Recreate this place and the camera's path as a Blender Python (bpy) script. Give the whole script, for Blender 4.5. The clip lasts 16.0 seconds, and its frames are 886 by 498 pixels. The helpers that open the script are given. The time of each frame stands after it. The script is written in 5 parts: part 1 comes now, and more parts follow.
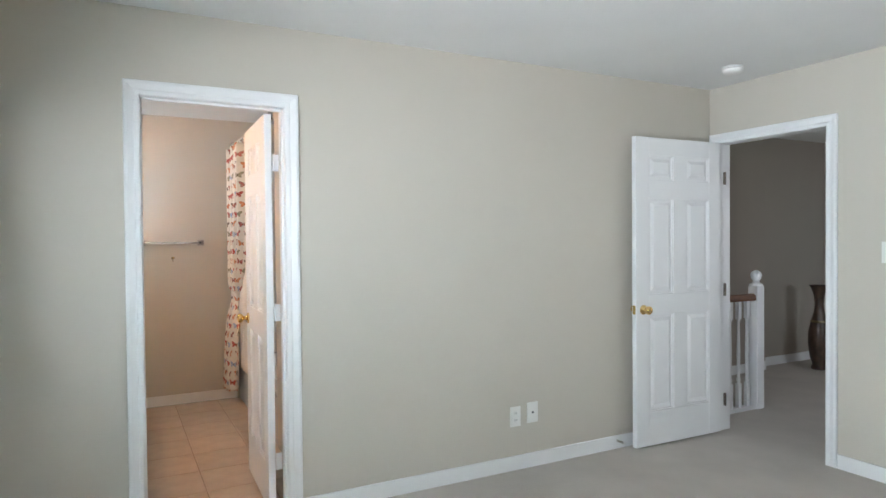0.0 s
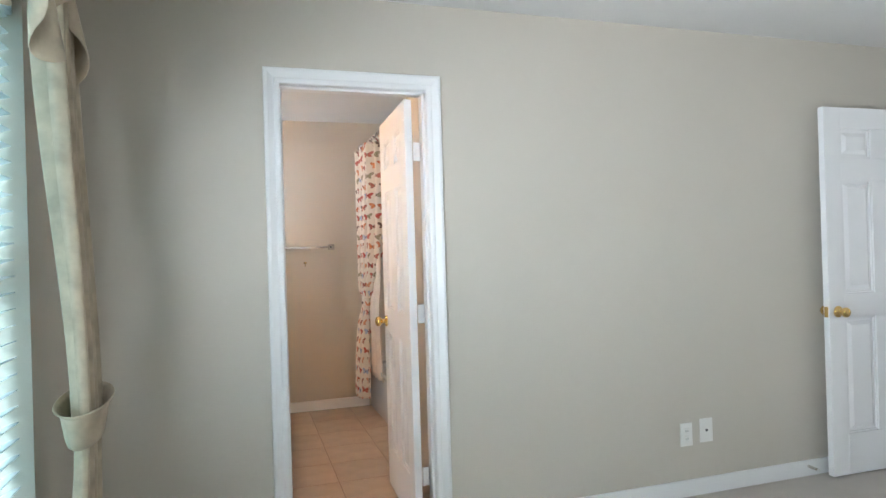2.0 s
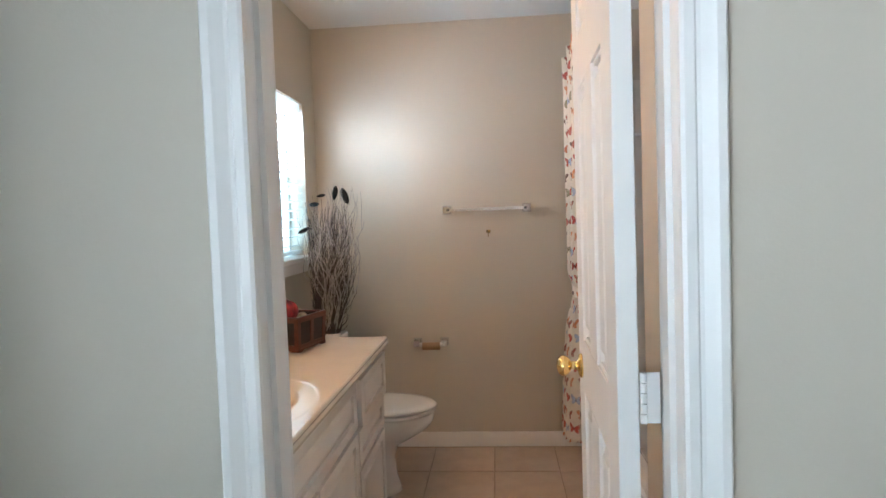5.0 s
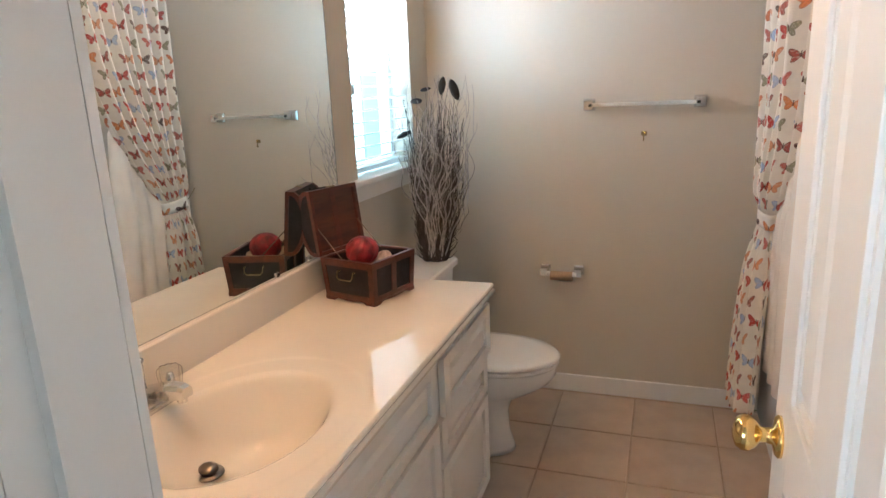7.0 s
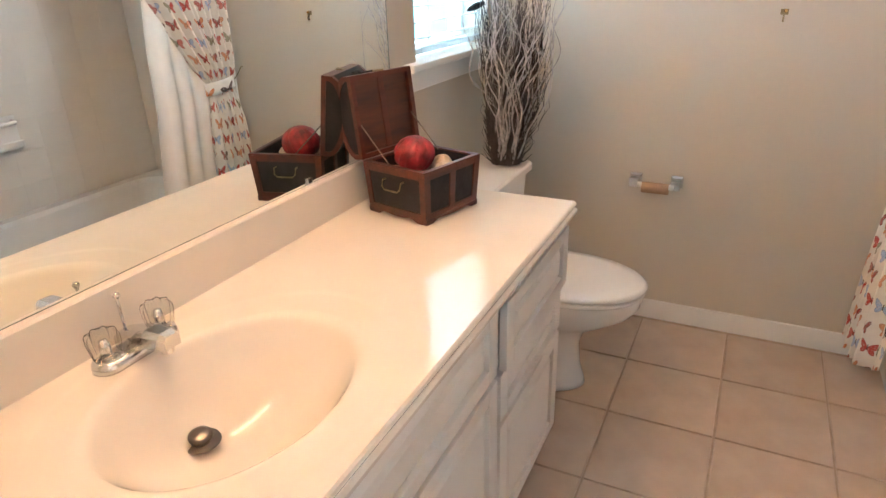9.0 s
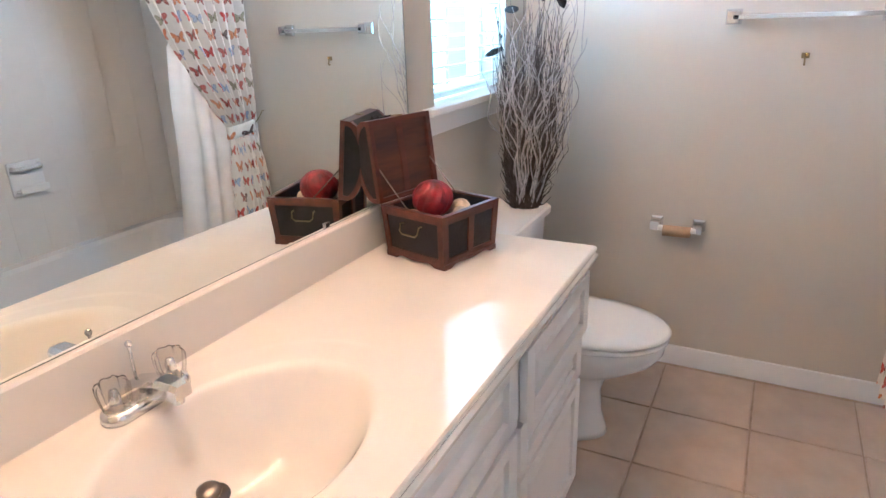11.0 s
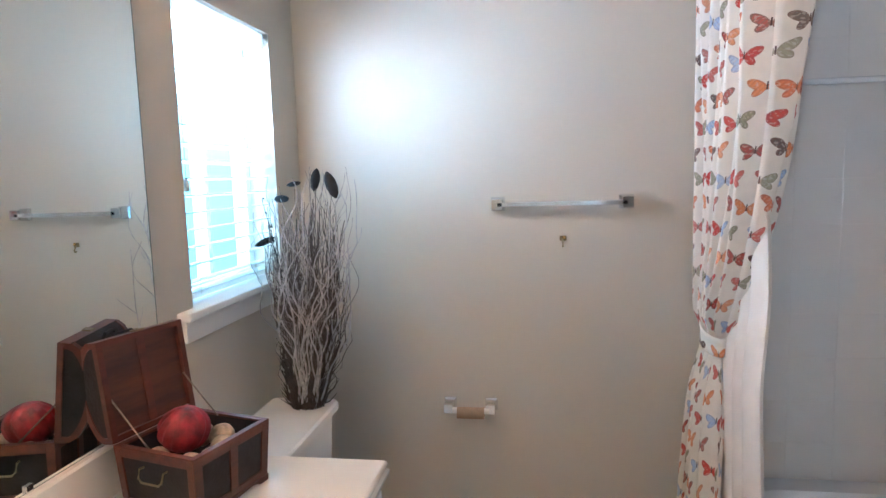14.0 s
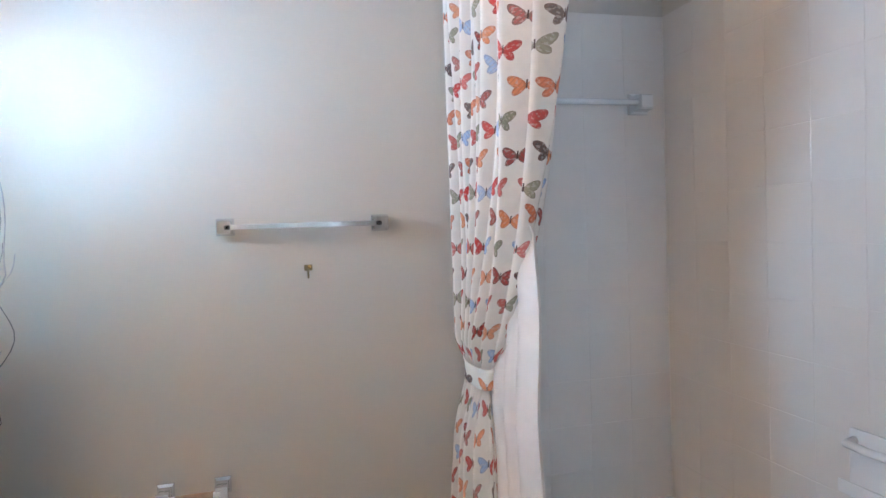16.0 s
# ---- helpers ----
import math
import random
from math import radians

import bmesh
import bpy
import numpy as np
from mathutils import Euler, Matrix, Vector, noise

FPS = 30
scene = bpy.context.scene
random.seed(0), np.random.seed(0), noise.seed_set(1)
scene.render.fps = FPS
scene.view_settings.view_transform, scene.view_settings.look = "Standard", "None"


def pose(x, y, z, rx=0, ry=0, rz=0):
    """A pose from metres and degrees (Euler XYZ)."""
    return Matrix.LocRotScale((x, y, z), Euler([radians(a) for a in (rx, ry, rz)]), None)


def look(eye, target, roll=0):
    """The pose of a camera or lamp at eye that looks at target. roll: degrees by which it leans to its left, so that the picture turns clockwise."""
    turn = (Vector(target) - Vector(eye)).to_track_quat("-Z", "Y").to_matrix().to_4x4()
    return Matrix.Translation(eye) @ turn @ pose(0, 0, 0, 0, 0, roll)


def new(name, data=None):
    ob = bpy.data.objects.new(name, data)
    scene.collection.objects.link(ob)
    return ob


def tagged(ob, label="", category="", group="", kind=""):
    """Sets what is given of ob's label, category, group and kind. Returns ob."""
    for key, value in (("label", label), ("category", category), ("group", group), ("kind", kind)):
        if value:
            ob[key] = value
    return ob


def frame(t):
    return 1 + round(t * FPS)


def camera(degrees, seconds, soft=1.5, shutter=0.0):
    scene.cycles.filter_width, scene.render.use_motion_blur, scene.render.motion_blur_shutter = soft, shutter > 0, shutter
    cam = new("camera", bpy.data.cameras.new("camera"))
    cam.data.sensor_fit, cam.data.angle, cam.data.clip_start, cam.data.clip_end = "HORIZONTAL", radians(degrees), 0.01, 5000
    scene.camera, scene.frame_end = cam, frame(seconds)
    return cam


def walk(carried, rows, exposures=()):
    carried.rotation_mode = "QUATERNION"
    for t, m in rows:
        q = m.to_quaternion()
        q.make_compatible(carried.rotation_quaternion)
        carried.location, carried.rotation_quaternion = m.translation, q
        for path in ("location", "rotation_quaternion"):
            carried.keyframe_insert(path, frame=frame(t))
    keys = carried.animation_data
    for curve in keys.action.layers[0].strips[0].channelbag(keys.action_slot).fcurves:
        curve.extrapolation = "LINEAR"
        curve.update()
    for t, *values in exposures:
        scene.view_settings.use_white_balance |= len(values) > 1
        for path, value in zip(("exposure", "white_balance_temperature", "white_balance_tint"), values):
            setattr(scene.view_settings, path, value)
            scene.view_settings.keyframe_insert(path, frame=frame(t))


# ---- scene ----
cam = camera(70.3, 16.0)
PATH = [
    (0, (0.543, -3.085, 1.37), (1.468, -1.312, 1.336), -0.5),
    (0.5, (0.518, -3.062, 1.352), (1.32, -1.23, 1.329), -0.4),
    (1, (0.48, -3.018, 1.354), (1.199, -1.152, 1.33), -0.5),
    (1.5, (0.438, -2.908, 1.321), (1.113, -1.026, 1.31), -1.0),
    (2, (0.487, -2.709, 1.292), (1.092, -0.802, 1.298), -1.7),
    (2.5, (0.651, -2.475, 1.318), (1.113, -0.53, 1.295), -1.5),
    (3, (0.707, -2.154, 1.334), (1.084, -0.19, 1.301), -2.4),
    (3.5, (0.81, -1.827, 1.329), (1.059, 0.157, 1.295), -2.3),
    (4, (0.929, -1.537, 1.344), (1.017, 0.46, 1.283), -2.3),
    (4.5, (0.988, -1.216, 1.307), (0.941, 0.782, 1.236), -1.9),
    (6.8, (1.058, -0.31, 1.396), (0.448, 1.549, 0.976), -2.9),
    (7, (1.05, -0.248, 1.42), (0.401, 1.583, 0.945), -2.5),
    (7.5, (0.992, -0.116, 1.407), (0.296, 1.668, 0.83), -2.0),
    (8, (0.948, 0.01, 1.397), (0.206, 1.734, 0.705), -1.6),
    (8.5, (0.929, 0.072, 1.378), (0.142, 1.74, 0.605), -1.7),
    (8.7, (0.926, 0.089, 1.376), (0.123, 1.735, 0.572), -1.7),
    (10.8, (0.897, 0.145, 1.361), (0.021, 1.792, 0.642), -2.2),
    (11, (0.906, 0.135, 1.377), (0.024, 1.794, 0.692), -2.1),
    (11.5, (0.922, 0.127, 1.403), (0.03, 1.821, 0.824), -2.3),
    (12, (0.925, 0.132, 1.421), (0.057, 1.871, 0.95), -2.1),
    (12.5, (0.924, 0.139, 1.424), (0.123, 1.934, 1.057), -1.9),
    (13, (0.905, 0.16, 1.433), (0.236, 2.022, 1.137), -1.8),
    (13.5, (0.888, 0.211, 1.45), (0.401, 2.133, 1.19), -1.7),
    (14, (0.899, 0.331, 1.451), (0.586, 2.294, 1.226), -1.7),
    (14.5, (0.897, 0.427, 1.384), (0.809, 2.42, 1.242), -1.8),
    (15, (0.861, 0.527, 1.376), (1.034, 2.516, 1.257), -1.6),
    (15.5, (0.865, 0.629, 1.375), (1.236, 2.591, 1.261), -1.7),
    (16, (0.891, 0.687, 1.33), (1.393, 2.622, 1.262), -2.0),
]
EXPOSURES = [(0.0, 0.08, 6200, 16), (2.0, 0.05, 6180, 16), (3.0, -0.04, 6150, 16), (4.6, -0.18, 6050, 15), (7.0, 0.02, 5950, 14), (7.6, 0.16, 6350, 14), (8.6, 0.54, 6050, 15), (10.8, 0.66, 5150, 15), (11.5, 0.64, 4930, 14), (12.5, 0.50, 4950, 13), (13.5, 0.34, 4900, 12), (14.5, 0.22, 5050, 10), (16.0, 0.28, 4800, 10)]
walk(cam, [(t, look(eye, target, roll)) for t, eye, target, roll in PATH], EXPOSURES)

# ---- world and light ----
world = bpy.data.worlds.new("sky")
scene.world = world
world.use_nodes = True
wn = world.node_tree
sky = wn.nodes.new("ShaderNodeTexSky")
sky.sky_type = "NISHITA"
sky.sun_disc = False
sky.sun_elevation = radians(48)
sky.sun_rotation = radians(120)
wn.links.new(sky.outputs[0], wn.nodes["Background"].inputs[0])
wn.nodes["Background"].inputs[1].default_value = 0.12
BULB_GLOW = 78
BED_SKY = 212
BATH_BOUNCE = 225
BATH_SKY = 20
BACKDROP_GLOW = 17.0


def lamp(name, kind, m, energy, color=(1, 1, 1), size=None, radius=None):
    d = bpy.data.lights.new(name, kind)
    d.energy, d.color = energy, color
    if size:
        d.shape, d.size, d.size_y = "RECTANGLE", size[0], size[1]
    if radius:
        d.shadow_soft_size = radius
    ob = new(name, d)
    ob.matrix_world = m
    return ob


# daylight: area lamps stand in for the sky in the bathroom and bedroom windows
lamp("sky_light_bath", "AREA", look((-0.145, 2.10, 1.77), (1.0, 2.12, 1.77)), BATH_SKY, (0.83, 0.92, 1.0), size=(0.56, 0.34))
# added lamp below the window stands in for daylight bounced onto the end wall
lamp("ground_light_bath", "AREA", look((-1.45, 1.13, 0.32), (0.3, 2.56, 1.85)), BATH_BOUNCE, (0.56, 0.84, 1.0), size=(1.5, 0.9))
lamp("sky_light_bed", "AREA", look((-0.30, -2.72, 1.38), (2.0, -2.72, 1.30)), BED_SKY, (0.90, 0.96, 1.0), size=(1.7, 1.45))
# added fill that brightens the landing, set in an opening out of view
lamp("sky_light_hall", "AREA", look((6.1, -1.72, 1.48), (6.0, 1.0, 0.9)), 10, (0.92, 0.96, 1.0), size=(1.1, 1.1))

# ---- materials ----


def mat(name, color, rough=0.5, metal=0.0, vary=0.06, scale=6.0, bump=0.0, bscale=200.0, spec=0.5, clear=0.0):
    """Paint, plastic or metal with a slow colour drift and a fine relief."""
    m = bpy.data.materials.new(name)
    m.use_nodes = True
    nt = m.node_tree
    b = nt.nodes["Principled BSDF"]
    b.inputs["Roughness"].default_value = rough
    b.inputs["Metallic"].default_value = metal
    b.inputs["Specular IOR Level"].default_value = spec
    if clear:
        b.inputs["Coat Weight"].default_value = clear
        b.inputs["Coat Roughness"].default_value = 0.03
    tc = nt.nodes.new("ShaderNodeTexCoord")
    n = nt.nodes.new("ShaderNodeTexNoise")
    n.inputs["Scale"].default_value = scale
    n.inputs["Detail"].default_value = 5
    nt.links.new(tc.outputs["Object"], n.inputs["Vector"])
    r = nt.nodes.new("ShaderNodeValToRGB")
    r.color_ramp.elements[0].position, r.color_ramp.elements[1].position = 0.3, 0.7
    r.color_ramp.elements[0].color = (*[c * (1 - vary) for c in color], 1)
    r.color_ramp.elements[1].color = (*[min(1, c * (1 + vary)) for c in color], 1)
    nt.links.new(n.outputs["Fac"], r.inputs["Fac"])
    nt.links.new(r.outputs["Color"], b.inputs["Base Color"])
    if bump:
        n2 = nt.nodes.new("ShaderNodeTexNoise")
        n2.inputs["Scale"].default_value = bscale
        n2.inputs["Detail"].default_value = 4
        nt.links.new(tc.outputs["Object"], n2.inputs["Vector"])
        bp = nt.nodes.new("ShaderNodeBump")
        bp.inputs["Strength"].default_value = bump
        bp.inputs["Distance"].default_value = 0.004
        nt.links.new(n2.outputs["Fac"], bp.inputs["Height"])
        nt.links.new(bp.outputs["Normal"], b.inputs["Normal"])
    return m


def tile_mat(name, a, b_col, rough, rnd=0.12, scale=9.0, bump=0.05):
    """Glazed tile: cloudy glaze, each piece a little different."""
    m = mat(name, a, rough, vary=0.0, scale=scale, bump=bump, bscale=60)
    nt = m.node_tree
    b = nt.nodes["Principled BSDF"]
    ramp = [n for n in nt.nodes if n.bl_idname == "ShaderNodeValToRGB"][0]
    ramp.color_ramp.elements[0].color, ramp.color_ramp.elements[1].color = (*a, 1), (*b_col, 1)
    oi = nt.nodes.new("ShaderNodeObjectInfo")
    mr = nt.nodes.new("ShaderNodeMapRange")
    mr.inputs["To Min"].default_value, mr.inputs["To Max"].default_value = 1 - rnd, 1 + rnd
    nt.links.new(oi.outputs["Random"], mr.inputs["Value"])
    hsv = nt.nodes.new("ShaderNodeHueSaturation")
    nt.links.new(ramp.outputs["Color"], hsv.inputs["Color"])
    nt.links.new(mr.outputs["Result"], hsv.inputs["Value"])
    nt.links.new(hsv.outputs["Color"], b.inputs["Base Color"])
    return m


def butterfly_mat():
    """Cream cotton printed with staggered rows of red, orange, blue and olive butterflies; UV in metres."""
    m = mat("butterfly_cotton", (0.80, 0.745, 0.66), 0.9, vary=0.05, scale=25, bump=0.15, bscale=900, spec=0.2)
    nt = m.node_tree
    N, Lk = nt.nodes, nt.links
    b = N["Principled BSDF"]
    ramp0 = [n for n in N if n.bl_idname == "ShaderNodeValToRGB"][0]

    def mth(op, a, c=None):
        n = N.new("ShaderNodeMath")
        n.operation = op
        for i, v in enumerate((a, c)):
            if v is None:
                continue
            if isinstance(v, (int, float)):
                n.inputs[i].default_value = v
            else:
                Lk.new(v, n.inputs[i])
        return n.outputs[0]

    uv = N.new("ShaderNodeUVMap")
    sep = N.new("ShaderNodeSeparateXYZ")
    Lk.new(uv.outputs["UV"], sep.inputs[0])
    cw, ch = 0.080, 0.077
    v = mth("DIVIDE", sep.outputs[1], ch)
    row = mth("FLOOR", v)
    u = mth("ADD", mth("DIVIDE", sep.outputs[0], cw), mth("MULTIPLY", mth("FRACT", mth("MULTIPLY", row, 0.5)), 1.0))
    col = mth("FLOOR", u)
    comb = N.new("ShaderNodeCombineXYZ")
    Lk.new(col, comb.inputs[0]), Lk.new(row, comb.inputs[1])
    wnz = N.new("ShaderNodeTexWhiteNoise")
    wnz.noise_dimensions = "2D"
    Lk.new(comb.outputs[0], wnz.inputs["Vector"])
    wsep = N.new("ShaderNodeSeparateColor")
    Lk.new(wnz.outputs["Color"], wsep.inputs[0])
    px = mth("ADD", mth("SUBTRACT", mth("FRACT", u), 0.5), mth("MULTIPLY", mth("SUBTRACT", wsep.outputs[0], 0.5), 0.12))
    py = mth("ADD", mth("SUBTRACT", mth("FRACT", v), 0.5), mth("MULTIPLY", mth("SUBTRACT", wsep.outputs[1], 0.5), 0.12))
    # each one leans a little
    lean = mth("MULTIPLY", mth("SUBTRACT", wsep.outputs[2], 0.5), 0.6)
    py = mth("ADD", py, mth("MULTIPLY", px, lean))
    ax = mth("ABSOLUTE", px)

    def wing(cx, cy, rx, ry, shear):
        dx = mth("SUBTRACT", ax, cx)
        dy = mth("SUBTRACT", mth("SUBTRACT", py, cy), mth("MULTIPLY", dx, shear))
        q = mth("ADD", mth("POWER", mth("ABSOLUTE", mth("DIVIDE", dx, rx)), 2.0), mth("POWER", mth("ABSOLUTE", mth("DIVIDE", dy, ry)), 2.0))
        return q

    q1 = wing(0.19, 0.085, 0.185, 0.165, 0.70)
    q2 = wing(0.135, -0.135, 0.125, 0.145, -0.6)
    q = mth("MINIMUM", q1, q2)
    mask = mth("LESS_THAN", q, 1.0)
    edge = mth("GREATER_THAN", q, 0.55)
    veins = mth("GREATER_THAN", mth("SINE", mth("MULTIPLY", mth("ADD", ax, mth("MULTIPLY", py, 0.6)), 60.0)), 0.75)
    dark = mth("MAXIMUM", edge, veins)
    body = mth("MULTIPLY", mth("LESS_THAN", ax, 0.014), mth("LESS_THAN", mth("ABSOLUTE", py), 0.13))
    ramp = N.new("ShaderNodeValToRGB")
    ramp.color_ramp.interpolation = "CONSTANT"
    # two columns of blue, orange, red and crimson in turn, then one of olive, red, grey blue and black
    third = mth("GREATER_THAN", mth("FRACT", mth("ADD", mth("DIVIDE", col, 3.0), 0.05)), 0.6)
    turn = mth("FRACT", mth("ADD", mth("DIVIDE", mth("ADD", row, mth("MULTIPLY", col, 2.0)), 4.0), 0.02))
    pick = mth("ADD", mth("MULTIPLY", turn, 0.5), mth("MULTIPLY", third, 0.5))
    cols = [(0.0, (0.40, 0.53, 0.74)), (0.125, (0.72, 0.27, 0.11)), (0.25, (0.56, 0.055, 0.045)), (0.375, (0.40, 0.05, 0.04)), (0.5, (0.50, 0.06, 0.05)), (0.625, (0.64, 0.20, 0.09)), (0.75, (0.30, 0.29, 0.19)), (0.875, (0.09, 0.06, 0.055))]
    els = ramp.color_ramp.elements
    els[0].position, els[0].color = 0.0, (*cols[0][1], 1)
    els[1].position, els[1].color = cols[1][0], (*cols[1][1], 1)
    for p, c in cols[2:]:
        e = els.new(p)
        e.color = (*c, 1)
    Lk.new(pick, ramp.inputs[0])

    def mix(f, a, c):
        n = N.new("ShaderNodeMix")
        n.data_type = "RGBA"
        Lk.new(f, n.inputs[0])
        Lk.new(a, n.inputs[6])
        if isinstance(c, tuple):
            n.inputs[7].default_value = (*c, 1)
        else:
            Lk.new(c, n.inputs[7])
        return n.outputs[2]

    dk = mth("MULTIPLY", dark, mth("ADD", 0.30, mth("MULTIPLY", mth("GREATER_THAN", turn, 0.7), 0.5)))
    wing0 = mix(dk, ramp.outputs[0], (0.16, 0.08, 0.06))
    wingc = mix(mth("MULTIPLY", wsep.outputs[0], 0.22), wing0, (0.70, 0.62, 0.51))
    speck = N.new("ShaderNodeTexNoise")
    speck.inputs["Scale"].default_value = 150
    Lk.new(uv.outputs["UV"], speck.inputs["Vector"])
    wingc = mix(mth("MULTIPLY", mth("GREATER_THAN", speck.outputs["Fac"], 0.57), 0.35), wingc, (0.74, 0.66, 0.57))
    c1 = mix(mask, ramp0.outputs[0], wingc)
    c2 = mix(body, c1, (0.10, 0.06, 0.05))
    Lk.new(c2, b.inputs["Base Color"])
    b.inputs["Subsurface Weight"].default_value = 0.0
    return m


def wood_mat(name, a, c, rough=0.35, scale=18):
    m = mat(name, a, rough, vary=0, scale=scale, bump=0.1, bscale=120)
    nt = m.node_tree
    ramp = [n for n in nt.nodes if n.bl_idname == "ShaderNodeValToRGB"][0]
    ramp.color_ramp.elements[0].color, ramp.color_ramp.elements[1].color = (*a, 1), (*c, 1)
    noise_n = [n for n in nt.nodes if n.bl_idname == "ShaderNodeTexNoise"][0]
    mp = nt.nodes.new("ShaderNodeMapping")
    mp.inputs["Scale"].default_value = (0.35, 3.0, 3.0)
    tc = [n for n in nt.nodes if n.bl_idname == "ShaderNodeTexCoord"][0]
    nt.links.new(tc.outputs["Object"], mp.inputs[0])
    nt.links.new(mp.outputs[0], noise_n.inputs["Vector"])
    return m


WALL = mat("wall_paint_beige", (0.565, 0.523, 0.447), 0.62, vary=0.02, scale=1.5, bump=0.10, bscale=140)
HALLWALL = mat("wall_paint_taupe", (0.36, 0.31, 0.26), 0.7, vary=0.03, scale=1.5, bump=0.10, bscale=140)
CEIL = mat("ceiling_paint", (0.78, 0.78, 0.76), 0.9, vary=0.02, scale=2, bump=0.35, bscale=90)
WHITE = mat("white_gloss_paint", (0.82, 0.82, 0.81), 0.42, vary=0.015, scale=4)
CAB = mat("cabinet_white_paint", (0.79, 0.77, 0.735), 0.36, vary=0.02, scale=5, bump=0.02, bscale=40)
CARPET = mat("carpet_pile", (0.58, 0.53, 0.48), 1.0, vary=0.06, scale=3, bump=1.0, bscale=420, spec=0.05)
FTILE = tile_mat("floor_tile_glaze", (0.47, 0.36, 0.275), (0.56, 0.44, 0.345), 0.38, 0.06)
GROUT = mat("grout", (0.425, 0.33, 0.255), 0.95, vary=0.15, scale=30, bump=0.4, bscale=300)
WTILE = tile_mat("wall_tile_glaze", (0.725, 0.687, 0.628), (0.745, 0.707, 0.648), 0.13, 0.003, bump=0.01)
WGROUT = mat("wall_grout", (0.735, 0.697, 0.638), 0.4, vary=0.02, scale=20)
MARBLE = mat("cultured_marble", (0.81, 0.75, 0.675), 0.022, vary=0.035, scale=5, spec=0.42, clear=0.1)
CERAMIC = mat("vitreous_china", (0.80, 0.79, 0.77), 0.10, vary=0.01, scale=3)
SEATMAT = mat("toilet_seat_enamel", (0.82, 0.81, 0.79), 0.16, vary=0.01, scale=3)
ACRYL = mat("tub_acrylic", (0.80, 0.80, 0.80), 0.16, vary=0.015, scale=3)
REDWOOD = wood_mat("red_stained_wood", (0.050, 0.011, 0.007), (0.105, 0.022, 0.011), 0.36)
LEATHER = mat("dark_leather_panel", (0.020, 0.018, 0.020), 0.62, vary=0.35, scale=22, bump=0.3, bscale=160, spec=0.25)
LIDWOOD = wood_mat("lid_inner_wood", (0.030, 0.009, 0.006), (0.095, 0.028, 0.012), 0.45)
CHROME = mat("chrome", (0.70, 0.71, 0.73), 0.12, 1.0, vary=0.01)
BRASS = mat("polished_brass", (0.83, 0.58, 0.22), 0.14, 1.0, vary=0.04, scale=10)
OLDBRASS = mat("aged_brass", (0.26, 0.21, 0.12), 0.4, 1.0, vary=0.15, scale=30)
STEELDARK = mat("dark_steel", (0.18, 0.15, 0.12), 0.35, 1.0)
MIRROR = mat("mirror_silver", (0.82, 0.865, 0.845), 0.006, 1.0, vary=0.0)
PLUGMAT = mat("dark_chrome", (0.15, 0.13, 0.12), 0.32, 1.0, vary=0.1, scale=40)
MIRRORBACK = mat("mirror_edge", (0.10, 0.14, 0.13), 0.3)
ACRYLCLEAR = bpy.data.materials.new("clear_acrylic")
ACRYLCLEAR.use_nodes = True
an = ACRYLCLEAR.node_tree
an.nodes.remove(an.nodes["Principled BSDF"])
a_tr, a_gl, a_mx = an.nodes.new("ShaderNodeBsdfTransparent"), an.nodes.new("ShaderNodeBsdfGlossy"), an.nodes.new("ShaderNodeMixShader")
a_tr.inputs["Color"].default_value = (0.96, 0.96, 0.95, 1)
a_gl.inputs["Roughness"].default_value = 0.12
a_fr = an.nodes.new("ShaderNodeFresnel")
a_fr.inputs["IOR"].default_value = 1.14
an.links.new(a_fr.outputs[0], a_mx.inputs[0])
an.links.new(a_tr.outputs[0], a_mx.inputs[1])
an.links.new(a_gl.outputs[0], a_mx.inputs[2])
an.links.new(a_mx.outputs[0], an.nodes["Material Output"].inputs[0])
BARCLEAR = mat("bar_polished", (0.80, 0.82, 0.82), 0.10, 0.85, vary=0.05, scale=40)
CARDBOARD = mat("cardboard", (0.36, 0.24, 0.15), 0.9, vary=0.1, scale=60)
PLASTIC = mat("ivory_plastic", (0.80, 0.79, 0.75), 0.35, vary=0.02)
SLAT = mat("blind_slat_vinyl", (0.83, 0.84, 0.84), 0.45, vary=0.02)
sn = SLAT.node_tree
s_tl, s_mx = sn.nodes.new("ShaderNodeBsdfTranslucent"), sn.nodes.new("ShaderNodeMixShader")
s_tl.inputs["Color"].default_value = (0.86, 0.89, 0.89, 1)
s_mx.inputs[0].default_value = 0.5
sn.links.new(sn.nodes["Principled BSDF"].outputs[0], s_mx.inputs[1])
sn.links.new(s_tl.outputs[0], s_mx.inputs[2])
sn.links.new(s_mx.outputs[0], sn.nodes["Material Output"].inputs[0])
CORD = mat("blind_cord", (0.75, 0.74, 0.70), 0.8)
VINYL = mat("window_vinyl", (0.80, 0.81, 0.82), 0.35, vary=0.02)
BUTTERFLY = butterfly_mat()
LINER = mat("liner_fabric", (0.80, 0.72, 0.64), 0.85, vary=0.04, scale=14, bump=0.2, bscale=700, spec=0.2)
DAMASK = mat("damask_beige", (0.46, 0.385, 0.275), 0.5, vary=0.2, scale=16, bump=0.2, bscale=500)
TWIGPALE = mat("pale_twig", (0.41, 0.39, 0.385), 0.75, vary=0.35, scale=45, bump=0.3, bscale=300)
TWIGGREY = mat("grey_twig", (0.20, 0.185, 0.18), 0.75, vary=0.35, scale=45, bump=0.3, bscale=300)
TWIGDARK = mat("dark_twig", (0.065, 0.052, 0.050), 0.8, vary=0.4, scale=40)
PODMAT = mat("black_seed_pod", (0.014, 0.013, 0.014), 0.85, vary=0.4, scale=60, bump=0.5, bscale=200)
